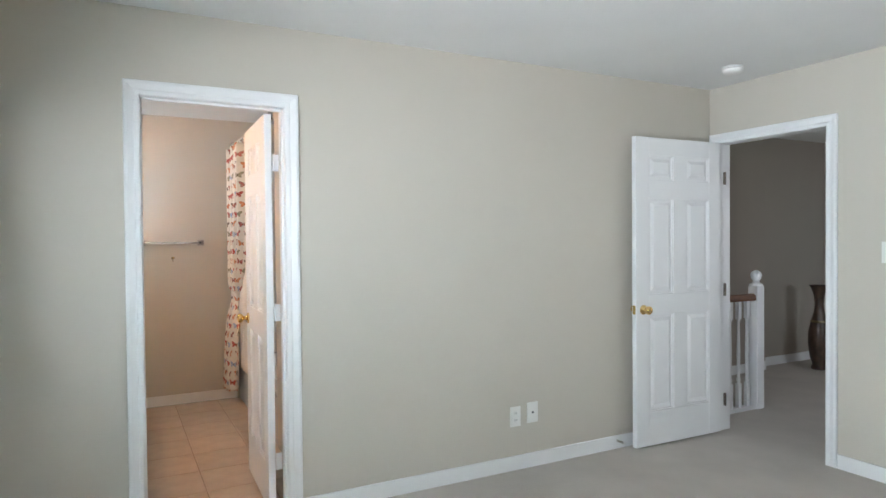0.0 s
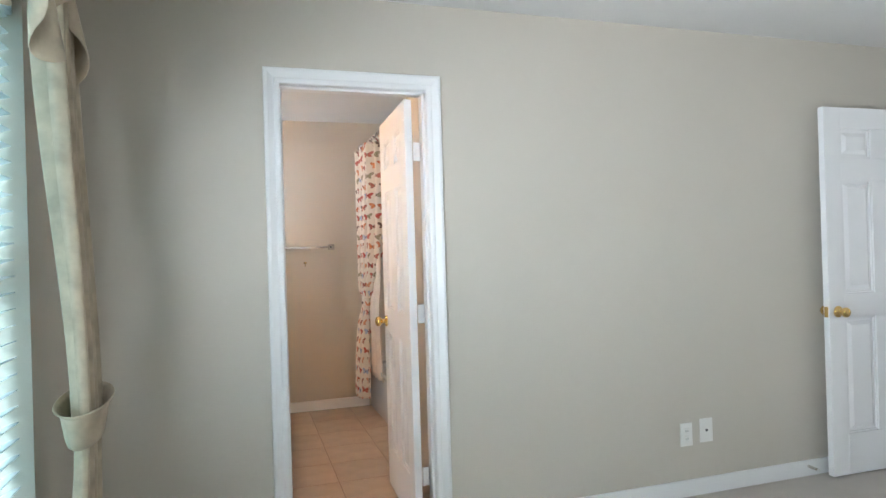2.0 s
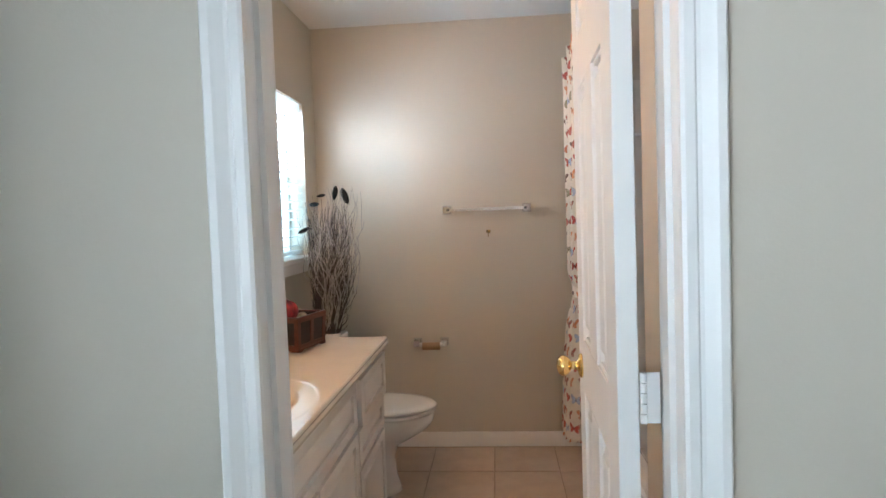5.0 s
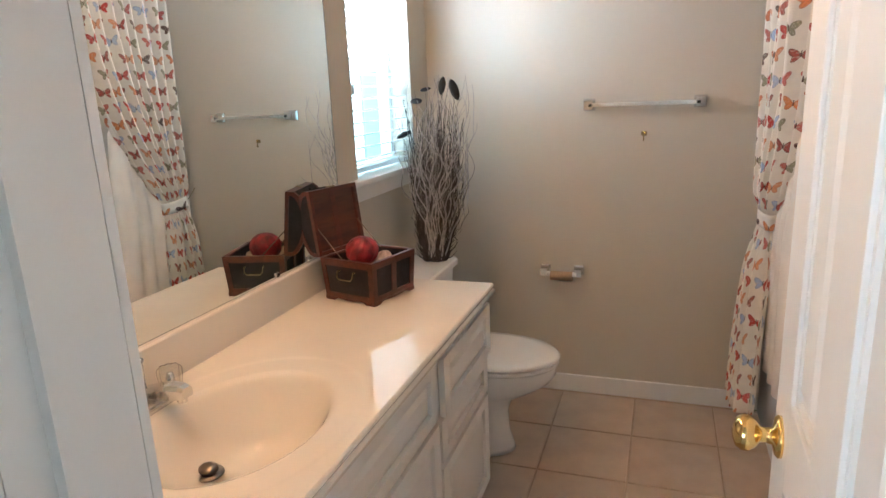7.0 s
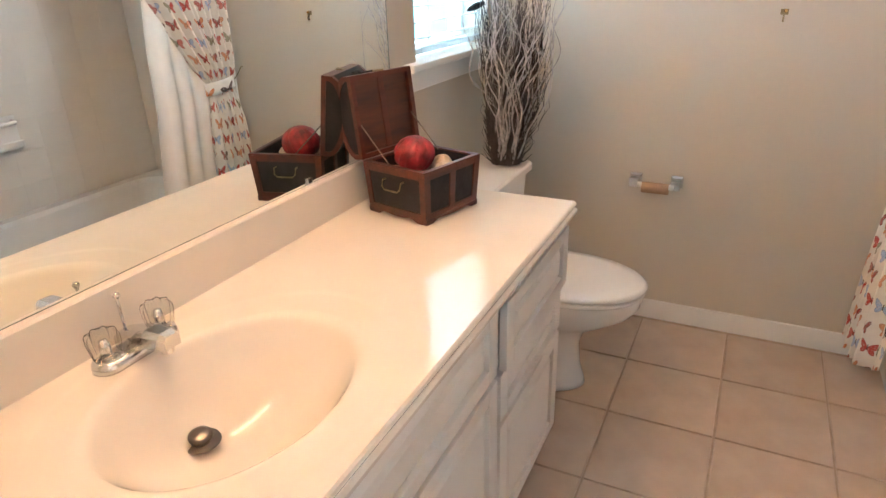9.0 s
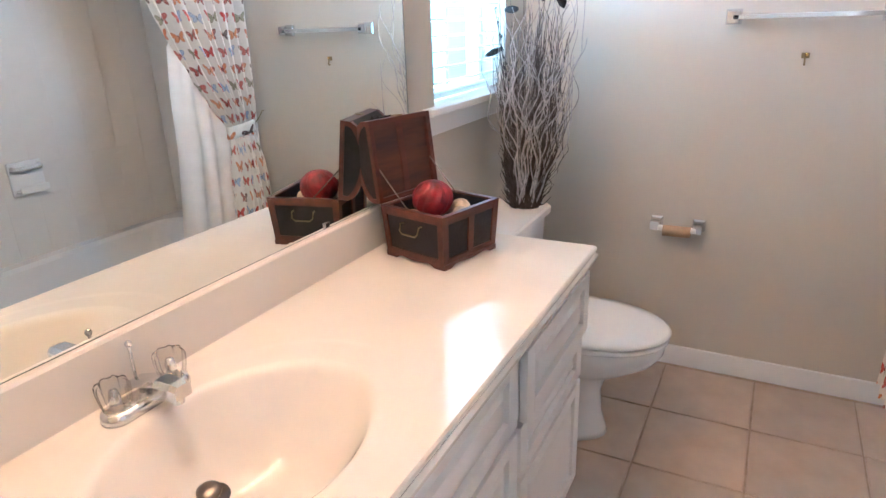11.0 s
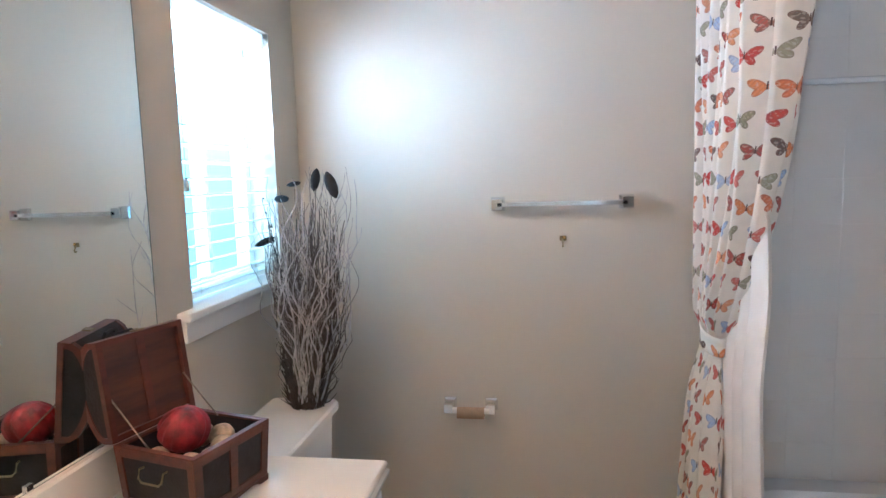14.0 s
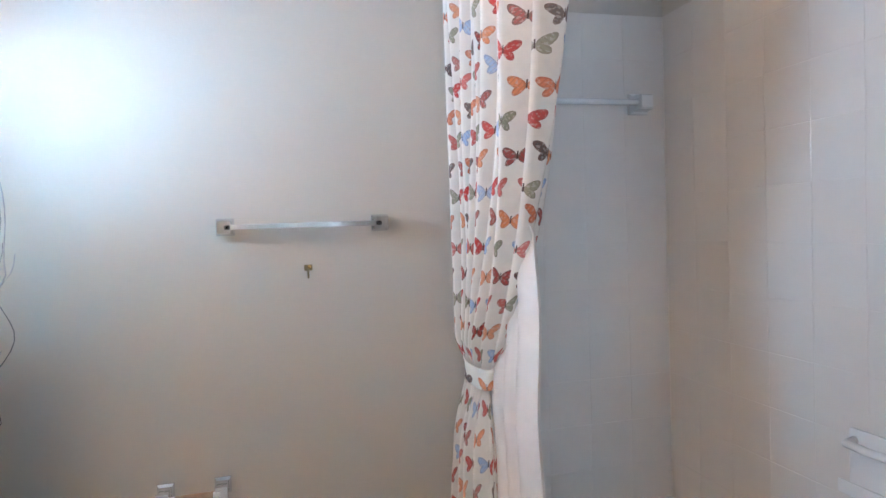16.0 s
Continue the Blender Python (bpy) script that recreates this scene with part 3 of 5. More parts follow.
window_unit("window_1", Matrix(((0, -1, 0, -0.150), (1, 0, 0, WY0), (0, 0, 1, WZ0), (0, 0, 0, 1))) @ pose(0, -0.055, 0), WY1 - WY0, WZ1 - WZ0, "white vinyl bathroom window in daylight", rail=False)
bath_blind = venetian_blind("bathroom_blind", Matrix(((0, 1, 0, -0.048), (1, 0, 0, WY0 + 0.004), (0, 0, 1, WZ0), (0, 0, 0, 1))), WY1 - WY0 - 0.008, WZ1 - WZ0, 0.0465, 0.050, 5, "white slatted blind with open slats in the bathroom window")
bm = bmesh.new()
tube_into(bm, [(0.022, 0.036, 0.78), (0.022, 0.040, 0.37), (0.024, 0.038, 0.33)], 0.0010, 5)
part("pull_cord", bm, CORD, bath_blind)
part("cord_tassel", lathe([(0.003, 0), (0.007, -0.008), (0.008, -0.03), (0.004, -0.036)], 10, pose(0.024, 0.038, 0.335)), CORD, bath_blind)
sill = tagged(new("window_sill"), "white painted sill and apron under the bathroom window", "window sill", kind="structure")
part("sill_board", box((-0.10, WY0 - 0.075, WZ0 - 0.024), (0.035, WY1 + 0.06, WZ0 - 0.001)), WHITE, sill, bevel=0.006)
part("apron", box((0.0008, WY0 - 0.06, WZ0 - 0.082), (0.015, WY1 + 0.045, WZ0 - 0.0245)), WHITE, sill, bevel=0.004)

window_unit("window_2", Matrix(((0, -1, 0, WX - 0.16), (1, 0, 0, BY0), (0, 0, 1, BZ0), (0, 0, 0, 1))) @ pose(0, -0.055, 0), BY1 - BY0, BZ1 - BZ0, "white vinyl bedroom window in bright daylight")
venetian_blind("bedroom_blind", Matrix(((0, 1, 0, WX - 0.055), (1, 0, 0, BY0 + 0.006), (0, 0, 1, BZ0), (0, 0, 0, 1))), BY1 - BY0 - 0.012, BZ1 - BZ0, 0.046, 0.050, 22, "white slatted blind in the bedroom window")


def drape(name, parent, material, u_n, rows, width, xfun, label="", thick=0.0):
    """A folded cloth; rows of heights; xfun(u, k) gives the point on row k."""
    bm = bmesh.new()
    uvl = bm.loops.layers.uv.new("UVMap")
    grid = [[bm.verts.new(xfun(i / u_n, k)) for i in range(u_n + 1)] for k in range(len(rows))]
    for k in range(len(rows) - 1):
        for i in range(u_n):
            f = bm.faces.new((grid[k][i], grid[k][i + 1], grid[k + 1][i + 1], grid[k + 1][i]))
            for lp, (ii, kk) in zip(f.loops, ((i, k), (i + 1, k), (i + 1, k + 1), (i, k + 1))):
                lp[uvl].uv = (ii / u_n * width, rows[kk])
    me = bpy.data.meshes.new(name)
    bm.to_mesh(me)
    bm.free()
    me.materials.append(material)
    for p in me.polygons:
        p.use_smooth = True
    ob = new(name, me)
    ob.parent = parent
    if label:
        tagged(ob, label)
    if thick:
        so = ob.modifiers.new("cloth", "SOLIDIFY")
        so.thickness = thick
    return ob


def smooth01(t):
    t = max(0.0, min(1.0, t))
    return t * t * (3 - 2 * t)


def wave(u, n, ph=0.0):
    s = math.sin(2 * math.pi * n * u + ph + 0.8 * math.sin(2 * math.pi * u * 1.7))
    return math.copysign(abs(s) ** 0.8, s)


# bedroom curtain: a tied-back damask panel and a pointed valance
bc = thing("bedroom_curtain", pose(0.0, 0.43, 0), "beige damask curtain tied back beside the window", "curtain")
zr = [2.02 - k * 0.05 for k in range(40)]


def bed_panel(u, k):
    z = zr[k]
    if z > 0.82:
        a = smooth01((2.02 - z) / 1.2)
        y0, y1 = -1.195 + 0.015 * a, -1.05 + 0.04 * a
        dx, amp = 0.055 * a, 0.046 - 0.020 * a
    else:
        a = smooth01((0.82 - z) / 0.7)
        y0, y1 = -1.18 - 0.03 * a, -1.01 + 0.04 * a
        dx, amp = 0.055 - 0.03 * a, 0.020 + 0.014 * a
    return (WX + 0.088 + dx + amp * wave(u, 3.5), y0 + (y1 - y0) * u, z)


drape("curtain_panel", bc, DAMASK, 72, zr, 0.8, bed_panel, thick=0.003)
rows_t = [0.90, 0.885, 0.86, 0.835, 0.81, 0.795]


def tie_ring(u, k):
    a = 2 * math.pi * u
    fl = 1.18 if k == 0 else (1.0 - 0.06 * k)
    return (WX + 0.141 + 0.060 * fl * math.cos(a), -1.095 + 0.125 * fl * math.sin(a), rows_t[k] + 0.02 * math.sin(a))


drape("tie_back", bc, DAMASK, 40, rows_t, 0.5, tie_ring, "gathered damask tie-back", thick=0.004)
zv = [2.20, 2.12, 2.04, 1.98, 1.93, 1.89]


def valance(u, k):
    y = -4.0 + 2.98 * u
    f = k / 5
    point = 0.5 + 0.5 * math.cos(2 * math.pi * u * 8)
    drop = 0.14 + 0.24 * point
    return (WX + 0.125 + f * (0.020 + 0.030 * wave(u, 24)), y, 2.20 - drop * (0.2 + 0.8 * f) - 0.04 * f)


drape("valance", bc, DAMASK, 260, zv, 3.1, valance, "pleated valance with pointed hem", thick=0.003)
bm = bmesh.new()
tube_into(bm, [(WX + 0.09, -4.04, 2.19), (WX + 0.09, -0.99, 2.19)], 0.012, 12)
tube_into(bm, [(WX, -1.06, 2.19), (WX + 0.09, -1.06, 2.19)], 0.006, 8)
tube_into(bm, [(WX, -3.9, 2.19), (WX + 0.09, -3.9, 2.19)], 0.006, 8)
part("curtain_rod", bm, VINYL, bc)

# ---- landing ----
ban = thing("stair_railing", pose(-0.08, 0.19, 0), "white baluster railing with a reddish wood handrail", "railing")
part("shoe_rail", box((4.475, -0.03, 0.0), (5.09, 0.03, 0.03)), WHITE, ban, bevel=0.004)
bm = loft([[(x, y, 0.86 + z) for y, z in ((-0.03, 0), (-0.034, 0.015), (-0.026, 0.04), (-0.012, 0.052), (0.012, 0.052), (0.026, 0.04), (0.034, 0.015), (0.03, 0))] for x in (4.475, 5.09)])
part("handrail", bm, RAILWOOD, ban, "reddish brown wooden handrail")
base_bal = None
for k in range(6):
    x = 4.53 + k * 0.098
    if base_bal is None:
        bm = boxes([((-0.016, -0.016, 0.03), (0.016, 0.016, 0.22)), ((-0.016, -0.016, 0.72), (0.016, 0.016, 0.86))])
        tube_into(bm, [(0, 0, 0.22), (0, 0, 0.25), (0, 0, 0.27), (0, 0, 0.45), (0, 0, 0.70), (0, 0, 0.72)], [0.012, 0.016, 0.011, 0.014, 0.010, 0.014], 10)
        ob = part("baluster", bm, WHITE, ban)
        base_bal = ob.data
    else:
        ob = new("baluster", base_bal)
        ob.parent = ban
    ob.matrix_local = pose(x, 0, 0)
nw = part("newel_post", box((5.09, -0.042, 0.0), (5.174, 0.042, 0.97)), WHITE, ban, bevel=0.005)
part("newel_cap", lathe([(0.05, 0.97), (0.05, 0.985), (0.03, 0.995), (0.022, 1.01), (0.036, 1.03), (0.042, 1.055), (0.034, 1.08), (0.012, 1.095), (0.001, 1.096)], 20, pose(5.132, 0, 0)), WHITE, nw, smooth=True)

vz = thing("floor_vase", pose(6.90, 0.82, 0) @ Matrix.Diagonal((0.62, 0.62, 0.90, 1)), "tall dark bronze floor vase standing on the carpet", "vase")
part("vase_body", lathe([(0.10, 0), (0.12, 0.01), (0.115, 0.03), (0.10, 0.06), (0.135, 0.14), (0.165, 0.30), (0.16, 0.42), (0.12, 0.55), (0.075, 0.66), (0.062, 0.74), (0.075, 0.84), (0.12, 0.93), (0.15, 0.95), (0.145, 0.955), (0.11, 0.93), (0.06, 0.84), (0.045, 0.72), (0.03, 0.6)], 32), VASEMAT, vz, smooth=True)
part("vase_band", lathe([(0.124, 0.535), (0.130, 0.545), (0.122, 0.56)], 32), OLDBRASS, vz, "aged brass band", smooth=True)

# ---- vanity ----
CZ, CX, CY0, CY1 = 0.82, 0.545, 0.116, 1.655
SX, SY, SA, SB = 0.285, 0.672, 0.168, 0.218
van = thing("vanity_cabinet", pose(0, 0, 0), "white painted bathroom vanity, its top drawer slightly open", "cabinet")
FX = 0.507
part("carcass", boxes([((FX - 0.02, CY0, 0.09), (FX, CY1 - 0.018, CZ - 0.036)), ((0.002, CY1 - 0.038, 0.09), (FX - 0.02, CY1 - 0.018, CZ - 0.036)), ((0.002, CY0, 0.09), (FX - 0.02, CY1 - 0.038, 0.11)), ((0.002, CY0, 0.0), (FX - 0.06, CY1 - 0.03, 0.09))]), CAB, van, bevel=0.002)


def cab_front(name, y0, y1, z0, z1, knob=None):
    fr = new(name)
    fr.parent = van
    fr.matrix_local = pose(FX, 0, 0)
    e = 0.045
    part("front_frame", boxes([((0.0005, y0, z0), (0.018, y0 + e, z1)), ((0.0005, y1 - e, z0), (0.018, y1, z1)), ((0.0005, y0 + e, z0), (0.018, y1 - e, z0 + e * 0.75)), ((0.0005, y0 + e, z1 - e * 0.75), (0.018, y1 - e, z1)), ((0.0005, y0 + e, z0 + e * 0.75), (0.006, y1 - e, z1 - e * 0.75))]), CAB, fr, bevel=0.002)
    bm = pyramid_panel((y0 + e + 0.008, z0 + e * 0.75 + 0.006), (y1 - e - 0.008, z1 - e * 0.75 - 0.006), 0, 1, 0.010, 0.018)
    bm.transform(Matrix.Translation((0.0058, 0, 0)))
    part("raised_panel", bm, CAB, fr)
    return fr


for z0, z1 in ((0.595, 0.762), (0.455, 0.580), (0.115, 0.440)):
    front = cab_front("drawer", 1.165, CY1 - 0.03, z0, z1)
    if z1 > 0.7:
        # the top drawer stands a little open
        front.matrix_local = pose(FX + 0.013, 0, 0)
        part("drawer_box", boxes([((-0.20, 1.20, z0 + 0.02), (0.0004, 1.212, z1 - 0.03)), ((-0.20, CY1 - 0.077, z0 + 0.02), (0.0004, CY1 - 0.065, z1 - 0.03)), ((-0.20, 1.212, z0 + 0.02), (0.0004, CY1 - 0.077, z0 + 0.03))]), CAB, front)
cab_front("false_drawer", 0.20, 1.145, 0.600, 0.762)
cab_front("cabinet_door", 0.20, 0.665, 0.115, 0.585)
cab_front("cabinet_door", 0.680, 1.145, 0.115, 0.585)

# worktop with a moulded oval basin
top = thing("countertop", pose(0, 0, 0), "glossy cream cultured marble worktop with an integral oval sink", "countertop")


def basin(x, y):
    r = math.sqrt(((x - SX) / SA) ** 2 + ((y - SY) / SB) ** 2)
    z = 0.0
    if r < 1.0:
        z = -0.135 * (1 - r ** 2.8) ** 1.2 - 0.004
    elif r < 1.06:
        z = -0.004 * (1 - smooth01((r - 1.0) / 0.06))
    ro = math.sqrt(((x - SX) / (SA + 0.065)) ** 2 + ((y - SY) / (SB + 0.085)) ** 2)
    z += 0.0012 * smooth01((ro - 0.97) / 0.05) - 0.0012
    return z


nx, ny = 100, 262
xs = [0.021 + (CX - 0.004 - 0.021) * i / nx for i in range(nx + 1)]
ys = [CY0 + (CY1 - 0.004 - CY0) * j / ny for j in range(ny + 1)]
verts = [(x, y, CZ + basin(x, y)) for y in ys for x in xs]
faces = [(j * (nx + 1) + i, j * (nx + 1) + i + 1, (j + 1) * (nx + 1) + i + 1, (j + 1) * (nx + 1) + i) for j in range(ny) for i in range(nx)]
me = bpy.data.meshes.new("worktop")
me.from_pydata(verts, [], faces)
me.materials.append(MARBLE)
for p in me.polygons:
    p.use_smooth = True
wt = new("worktop", me)
wt.parent = top
edge = [(-0.001, -0.0002), (0.0035, -0.004), (0.005, -0.010), (0.002, -0.016), (0.002, -0.019), (0.008, -0.024), (0.008, -0.031), (0.003, -0.0355), (-0.03, -0.0355)]
bm = bmesh.new()
rings = [[(CX - 0.004 + w, CY0, CZ + d) for w, d in edge], [(CX - 0.004 + w, CY1 - 0.004 + w, CZ + d) for w, d in edge], [(0.0025, CY1 - 0.004 + w, CZ + d) for w, d in edge]]
vs = [[bm.verts.new(p) for p in r] for r in rings]
for a, b in zip(vs, vs[1:]):
    for i in range(len(edge) - 1):
        bm.faces.new((a[i], a[i + 1], b[i + 1], b[i]))
part("moulded_edge", bm, MARBLE, top)
bsm = loft([[(0.0025, y, CZ - 0.01), (0.021, y, CZ - 0.01), (0.021, y, CZ + 0.100), (0.017, y, CZ + 0.105), (0.0025, y, CZ + 0.105)] for y in (CY0, CY1)])
part("backsplash", bsm, MARBLE, top)
# dark metal puts the drain hole's shade into the ring's colour
part("drain_ring", lathe([(0.030, 0.004), (0.031, 0.001), (0.026, -0.001), (0.022, 0.0015), (0.020, -0.006), (0.001, -0.007)], 24, pose(SX - 0.075, SY - 0.020, CZ + basin(SX - 0.075, SY - 0.020) + 0.001)), PLUGMAT, top, "dark drain ring", smooth=True)
part("drain_plug", lathe([(0.001, 0.0), (0.016, 0.0), (0.016, 0.008), (0.019, 0.010), (0.019, 0.014), (0.012, 0.017), (0.001, 0.018)], 20, pose(SX - 0.075, SY - 0.020, CZ + basin(SX - 0.075, SY - 0.020) + 0.003, 6, 8, 0)), PLUGMAT, top, "tarnished pop-up plug", smooth=True)

# faucet
fc = thing("faucet", pose(0.072, 0.678, CZ - 0.0011), "chrome faucet with two clear acrylic knobs on the worktop", "faucet")
pl = [(0.026 * math.cos(a) * (1.0), 0.052 * (1 if math.sin(a) >= 0 else -1) + 0.026 * math.sin(a)) for a in [2 * math.pi * (k + 0.5) / 28 for k in range(28)]]
bm = loft([[(x * s, y * (1 - (1 - s) * 0.35), z) for x, y in pl] for s, z in ((1.0, 0.0), (1.0, 0.008), (0.92, 0.015), (0.7, 0.018))])
part("base_plate", bm, CHROME, fc, smooth=True)
bm = loft([[(x, y * w, z0 + h * zz) for y, zz in ((-1, 0), (-1, 0.7), (-0.6, 1), (0.6, 1), (1, 0.7), (1, 0))] for x, w, z0, h in ((-0.022, 0.020, 0.014, 0.024), (0.01, 0.020, 0.016, 0.032), (0.045, 0.020, 0.026, 0.030), (0.078, 0.018, 0.030, 0.026), (0.090, 0.015, 0.030, 0.022))])
part("spout", bm, CHROME, fc, "chrome spout", bevel=0.002)
part("aerator", lathe([(0.010, 0.0), (0.010, 0.012), (0.008, 0.013)], 16, pose(0.074, 0, 0.018)), CHROME, fc)
bm = tube([(-0.018, 0, 0.03), (-0.018, 0, 0.095)], 0.0028, 8)
bmesh.ops.create_uvsphere(bm, u_segments=12, v_segments=8, radius=0.006, matrix=Matrix.Translation((-0.018, 0, 0.099)))
part("lift_rod", bm, CHROME, fc)
for s in (-1, 1):
    kr = [[((0.021 + 0.0025 * math.cos(8 * a)) * q * math.cos(a), (0.021 + 0.0025 * math.cos(8 * a)) * q * math.sin(a) + s * 0.052, z) for a in [2 * math.pi * k / 48 for k in range(48)]] for q, z in ((0.75, 0.018), (0.95, 0.024), (1.1, 0.045), (1.12, 0.058), (0.98, 0.064), (0.5, 0.066))]
    part("knob", loft(kr), ACRYLCLEAR, fc, "clear acrylic knob", smooth=True)
    part("knob_stem", lathe([(0.009, 0.014), (0.009, 0.040), (0.006, 0.050), (0.001, 0.051)], 14, pose(0, s * 0.052, 0)), CHROME, fc, smooth=True)

# mirror
MY1 = 1.652
mr_ob = thing("wall_mirror", pose(0, 0, 0), "large frameless plate mirror over the vanity", "mirror")
part("glass_plate", box((0.0008, 0.118, CZ + 0.107), (0.0055, MY1, 1.99)), MIRROR, mr_ob)
part("plate_edge", boxes([((0.0008, MY1 + 0.0005, CZ + 0.107), (0.0058, MY1 + 0.003, 1.99)), ((0.0008, 0.118, CZ + 0.1055), (0.0058, MY1 + 0.003, CZ + 0.1068))]), MIRRORBACK, mr_ob, "dark glass edge")
for yy in (0.5, 1.25, MY1 - 0.03):
    part("mirror_clip", box((0.0008, yy - 0.008, CZ + 0.1052), (0.010, yy + 0.008, CZ + 0.120)), CHROME, mr_ob, "small chrome clip", bevel=0.001)

# light strip over the mirror
ls = thing("vanity_light", pose(0, 0, 0), "chrome light strip with round bulbs over the mirror", "wall lamp")
part("strip", box((0.001, 0.42, 2.10), (0.045, 1.34, 2.20)), CHROME, ls, bevel=0.004)
for k in range(6):
    y = 0.50 + k * 0.152
    part("socket_cup", lathe([(0.022, 0.0), (0.024, 0.012), (0.020, 0.022)], 16, pose(0.045, y, 2.15, 0, 90, 0)), CHROME, ls, smooth=True)
    bm = bmesh.new()
    bmesh.ops.create_uvsphere(bm, u_segments=20, v_segments=12, radius=0.040, matrix=Matrix.Translation((0.103, y, 2.15)))
    part("bulb", bm, BULB, ls, "warm frosted globe bulb", smooth=True)

# ---- toilet ----
TY = 2.02
toi = thing("toilet", pose(0.0, TY, 0), "white ceramic toilet with a closed lid", "toilet")


def egg(xb, xf, w, z, n=40, sq=2.0):
    """Egg outline: back at xb, front at xf, widest w."""
    out = []
    xm = xb + (xf - xb) * 0.42
    for k in range(n):
        a = 2 * math.pi * k / n
        c, s = math.cos(a), math.sin(a)
        rx = (xf - xm) if c > 0 else (xm - xb)
        e = 2.0 / (2.0 if c > 0 else 2.8)
        out.append((xm + rx * math.copysign(abs(c) ** e, c), w / 2 * math.copysign(abs(s) ** e, s), z))
    return out


bowl = [egg(0.16, 0.525, 0.228, 0.0), egg(0.16, 0.520, 0.222, 0.02), egg(0.17, 0.502, 0.206, 0.08), egg(0.17, 0.496, 0.200, 0.17), egg(0.15, 0.515, 0.215, 0.225), egg(0.12, 0.595, 0.285, 0.268), egg(0.10, 0.662, 0.338, 0.31), egg(0.10, 0.688, 0.354, 0.345), egg(0.10, 0.692, 0.357, 0.376), egg(0.11, 0.686, 0.346, 0.3855)]
part("bowl", loft(bowl), CERAMIC, toi, smooth=True)
seat = [egg(0.235, 0.695, 0.362, 0.3875), egg(0.23, 0.702, 0.370, 0.393), egg(0.23, 0.702, 0.370, 0.401), egg(0.235, 0.697, 0.364, 0.404)]
part("seat", loft(seat), SEATMAT, toi, smooth=True)
lid = [egg(0.232, 0.698, 0.366, 0.409), egg(0.226, 0.706, 0.374, 0.413), egg(0.226, 0.706, 0.374, 0.420), egg(0.236, 0.694, 0.360, 0.427), egg(0.27, 0.64, 0.29, 0.432), egg(0.34, 0.54, 0.16, 0.434)]
part("lid", loft(lid), SEATMAT, toi, smooth=True)


def rrect(x0, x1, w, z, r, n=6):
    out = []
    for cx, cy, a0 in ((x1 - r, w / 2 - r, 0), (x0 + r, w / 2 - r, 90), (x0 + r, -w / 2 + r, 180), (x1 - r, -w / 2 + r, 270)):
        for k in range(n + 1):
            a = radians(a0 + 90 * k / n)
            out.append((cx + r * math.cos(a), cy + r * math.sin(a), z))
    return out


part("tank", loft([rrect(0.03, 0.195, 0.36, 0.37, 0.03), rrect(0.022, 0.21, 0.385, 0.40, 0.03), rrect(0.018, 0.222, 0.41, 0.70, 0.025), rrect(0.018, 0.222, 0.41, 0.712, 0.025)]), CERAMIC, toi, smooth=False)
part("tank_lid", loft([rrect(0.014, 0.232, 0.425, 0.713, 0.02), rrect(0.010, 0.240, 0.435, 0.718, 0.022), rrect(0.010, 0.240, 0.435, 0.738, 0.022), rrect(0.016, 0.234, 0.423, 0.745, 0.02)]), CERAMIC, toi)
for s in (-1, 1):
    part("seat_hinge", lathe([(0.012, 0), (0.012, 0.016), (0.008, 0.02)], 12, pose(0.245, s * 0.075, 0.404)), SEATMAT, toi)
    part("bolt_cap", lathe([(0.014, 0), (0.013, 0.010), (0.006, 0.016), (0.001, 0.017)], 12, pose(0.30, s * 0.105, 0.012)), SEATMAT, toi, smooth=True)

# ---- twig arrangement on the tank ----
rng = random.Random(7)
tw = thing("twig_arrangement", pose(0.158, TY + 0.155, 0.7452), "curly grey twigs and dark dried stems on the toilet tank", "dried plant")


def twig_pts(r0, r1, h, wob, n, lean=(0.0, 0.0)):
    a = rng.uniform(0, 2 * math.pi)
    b0 = math.sqrt(rng.random()) * r0
    t1 = math.sqrt(rng.random()) * r1
    a1 = a + rng.uniform(-0.9, 0.9)
    fx, fy, px, py = rng.uniform(1.5, 3.5), rng.uniform(1.5, 3.5), rng.uniform(0, 6), rng.uniform(0, 6)
    f2 = rng.uniform(5, 8)
    pts = []
    for k in range(n + 1):
        s = k / n
        g = s ** 0.75
        x = (1 - g) * b0 * math.cos(a) + g * (t1 * math.cos(a1) + lean[0])
        y = (1 - g) * b0 * math.sin(a) + g * (t1 * math.sin(a1) + lean[1])
        w = wob * math.sin(math.pi * min(1, s * 1.3) * 0.5)
        x += w * (math.sin(fx * 2 * s + px) - math.sin(px) + 0.5 * math.sin(f2 * 2.6 * s + py))
        y += w * (math.sin(fy * 2 * s + py) - math.sin(py) + 0.5 * math.sin(f2 * 2.6 * s + px))
        x = max(-0.142, min(0.19, x))
        pts.append((x, y, 0.001 + s * h))
    return pts


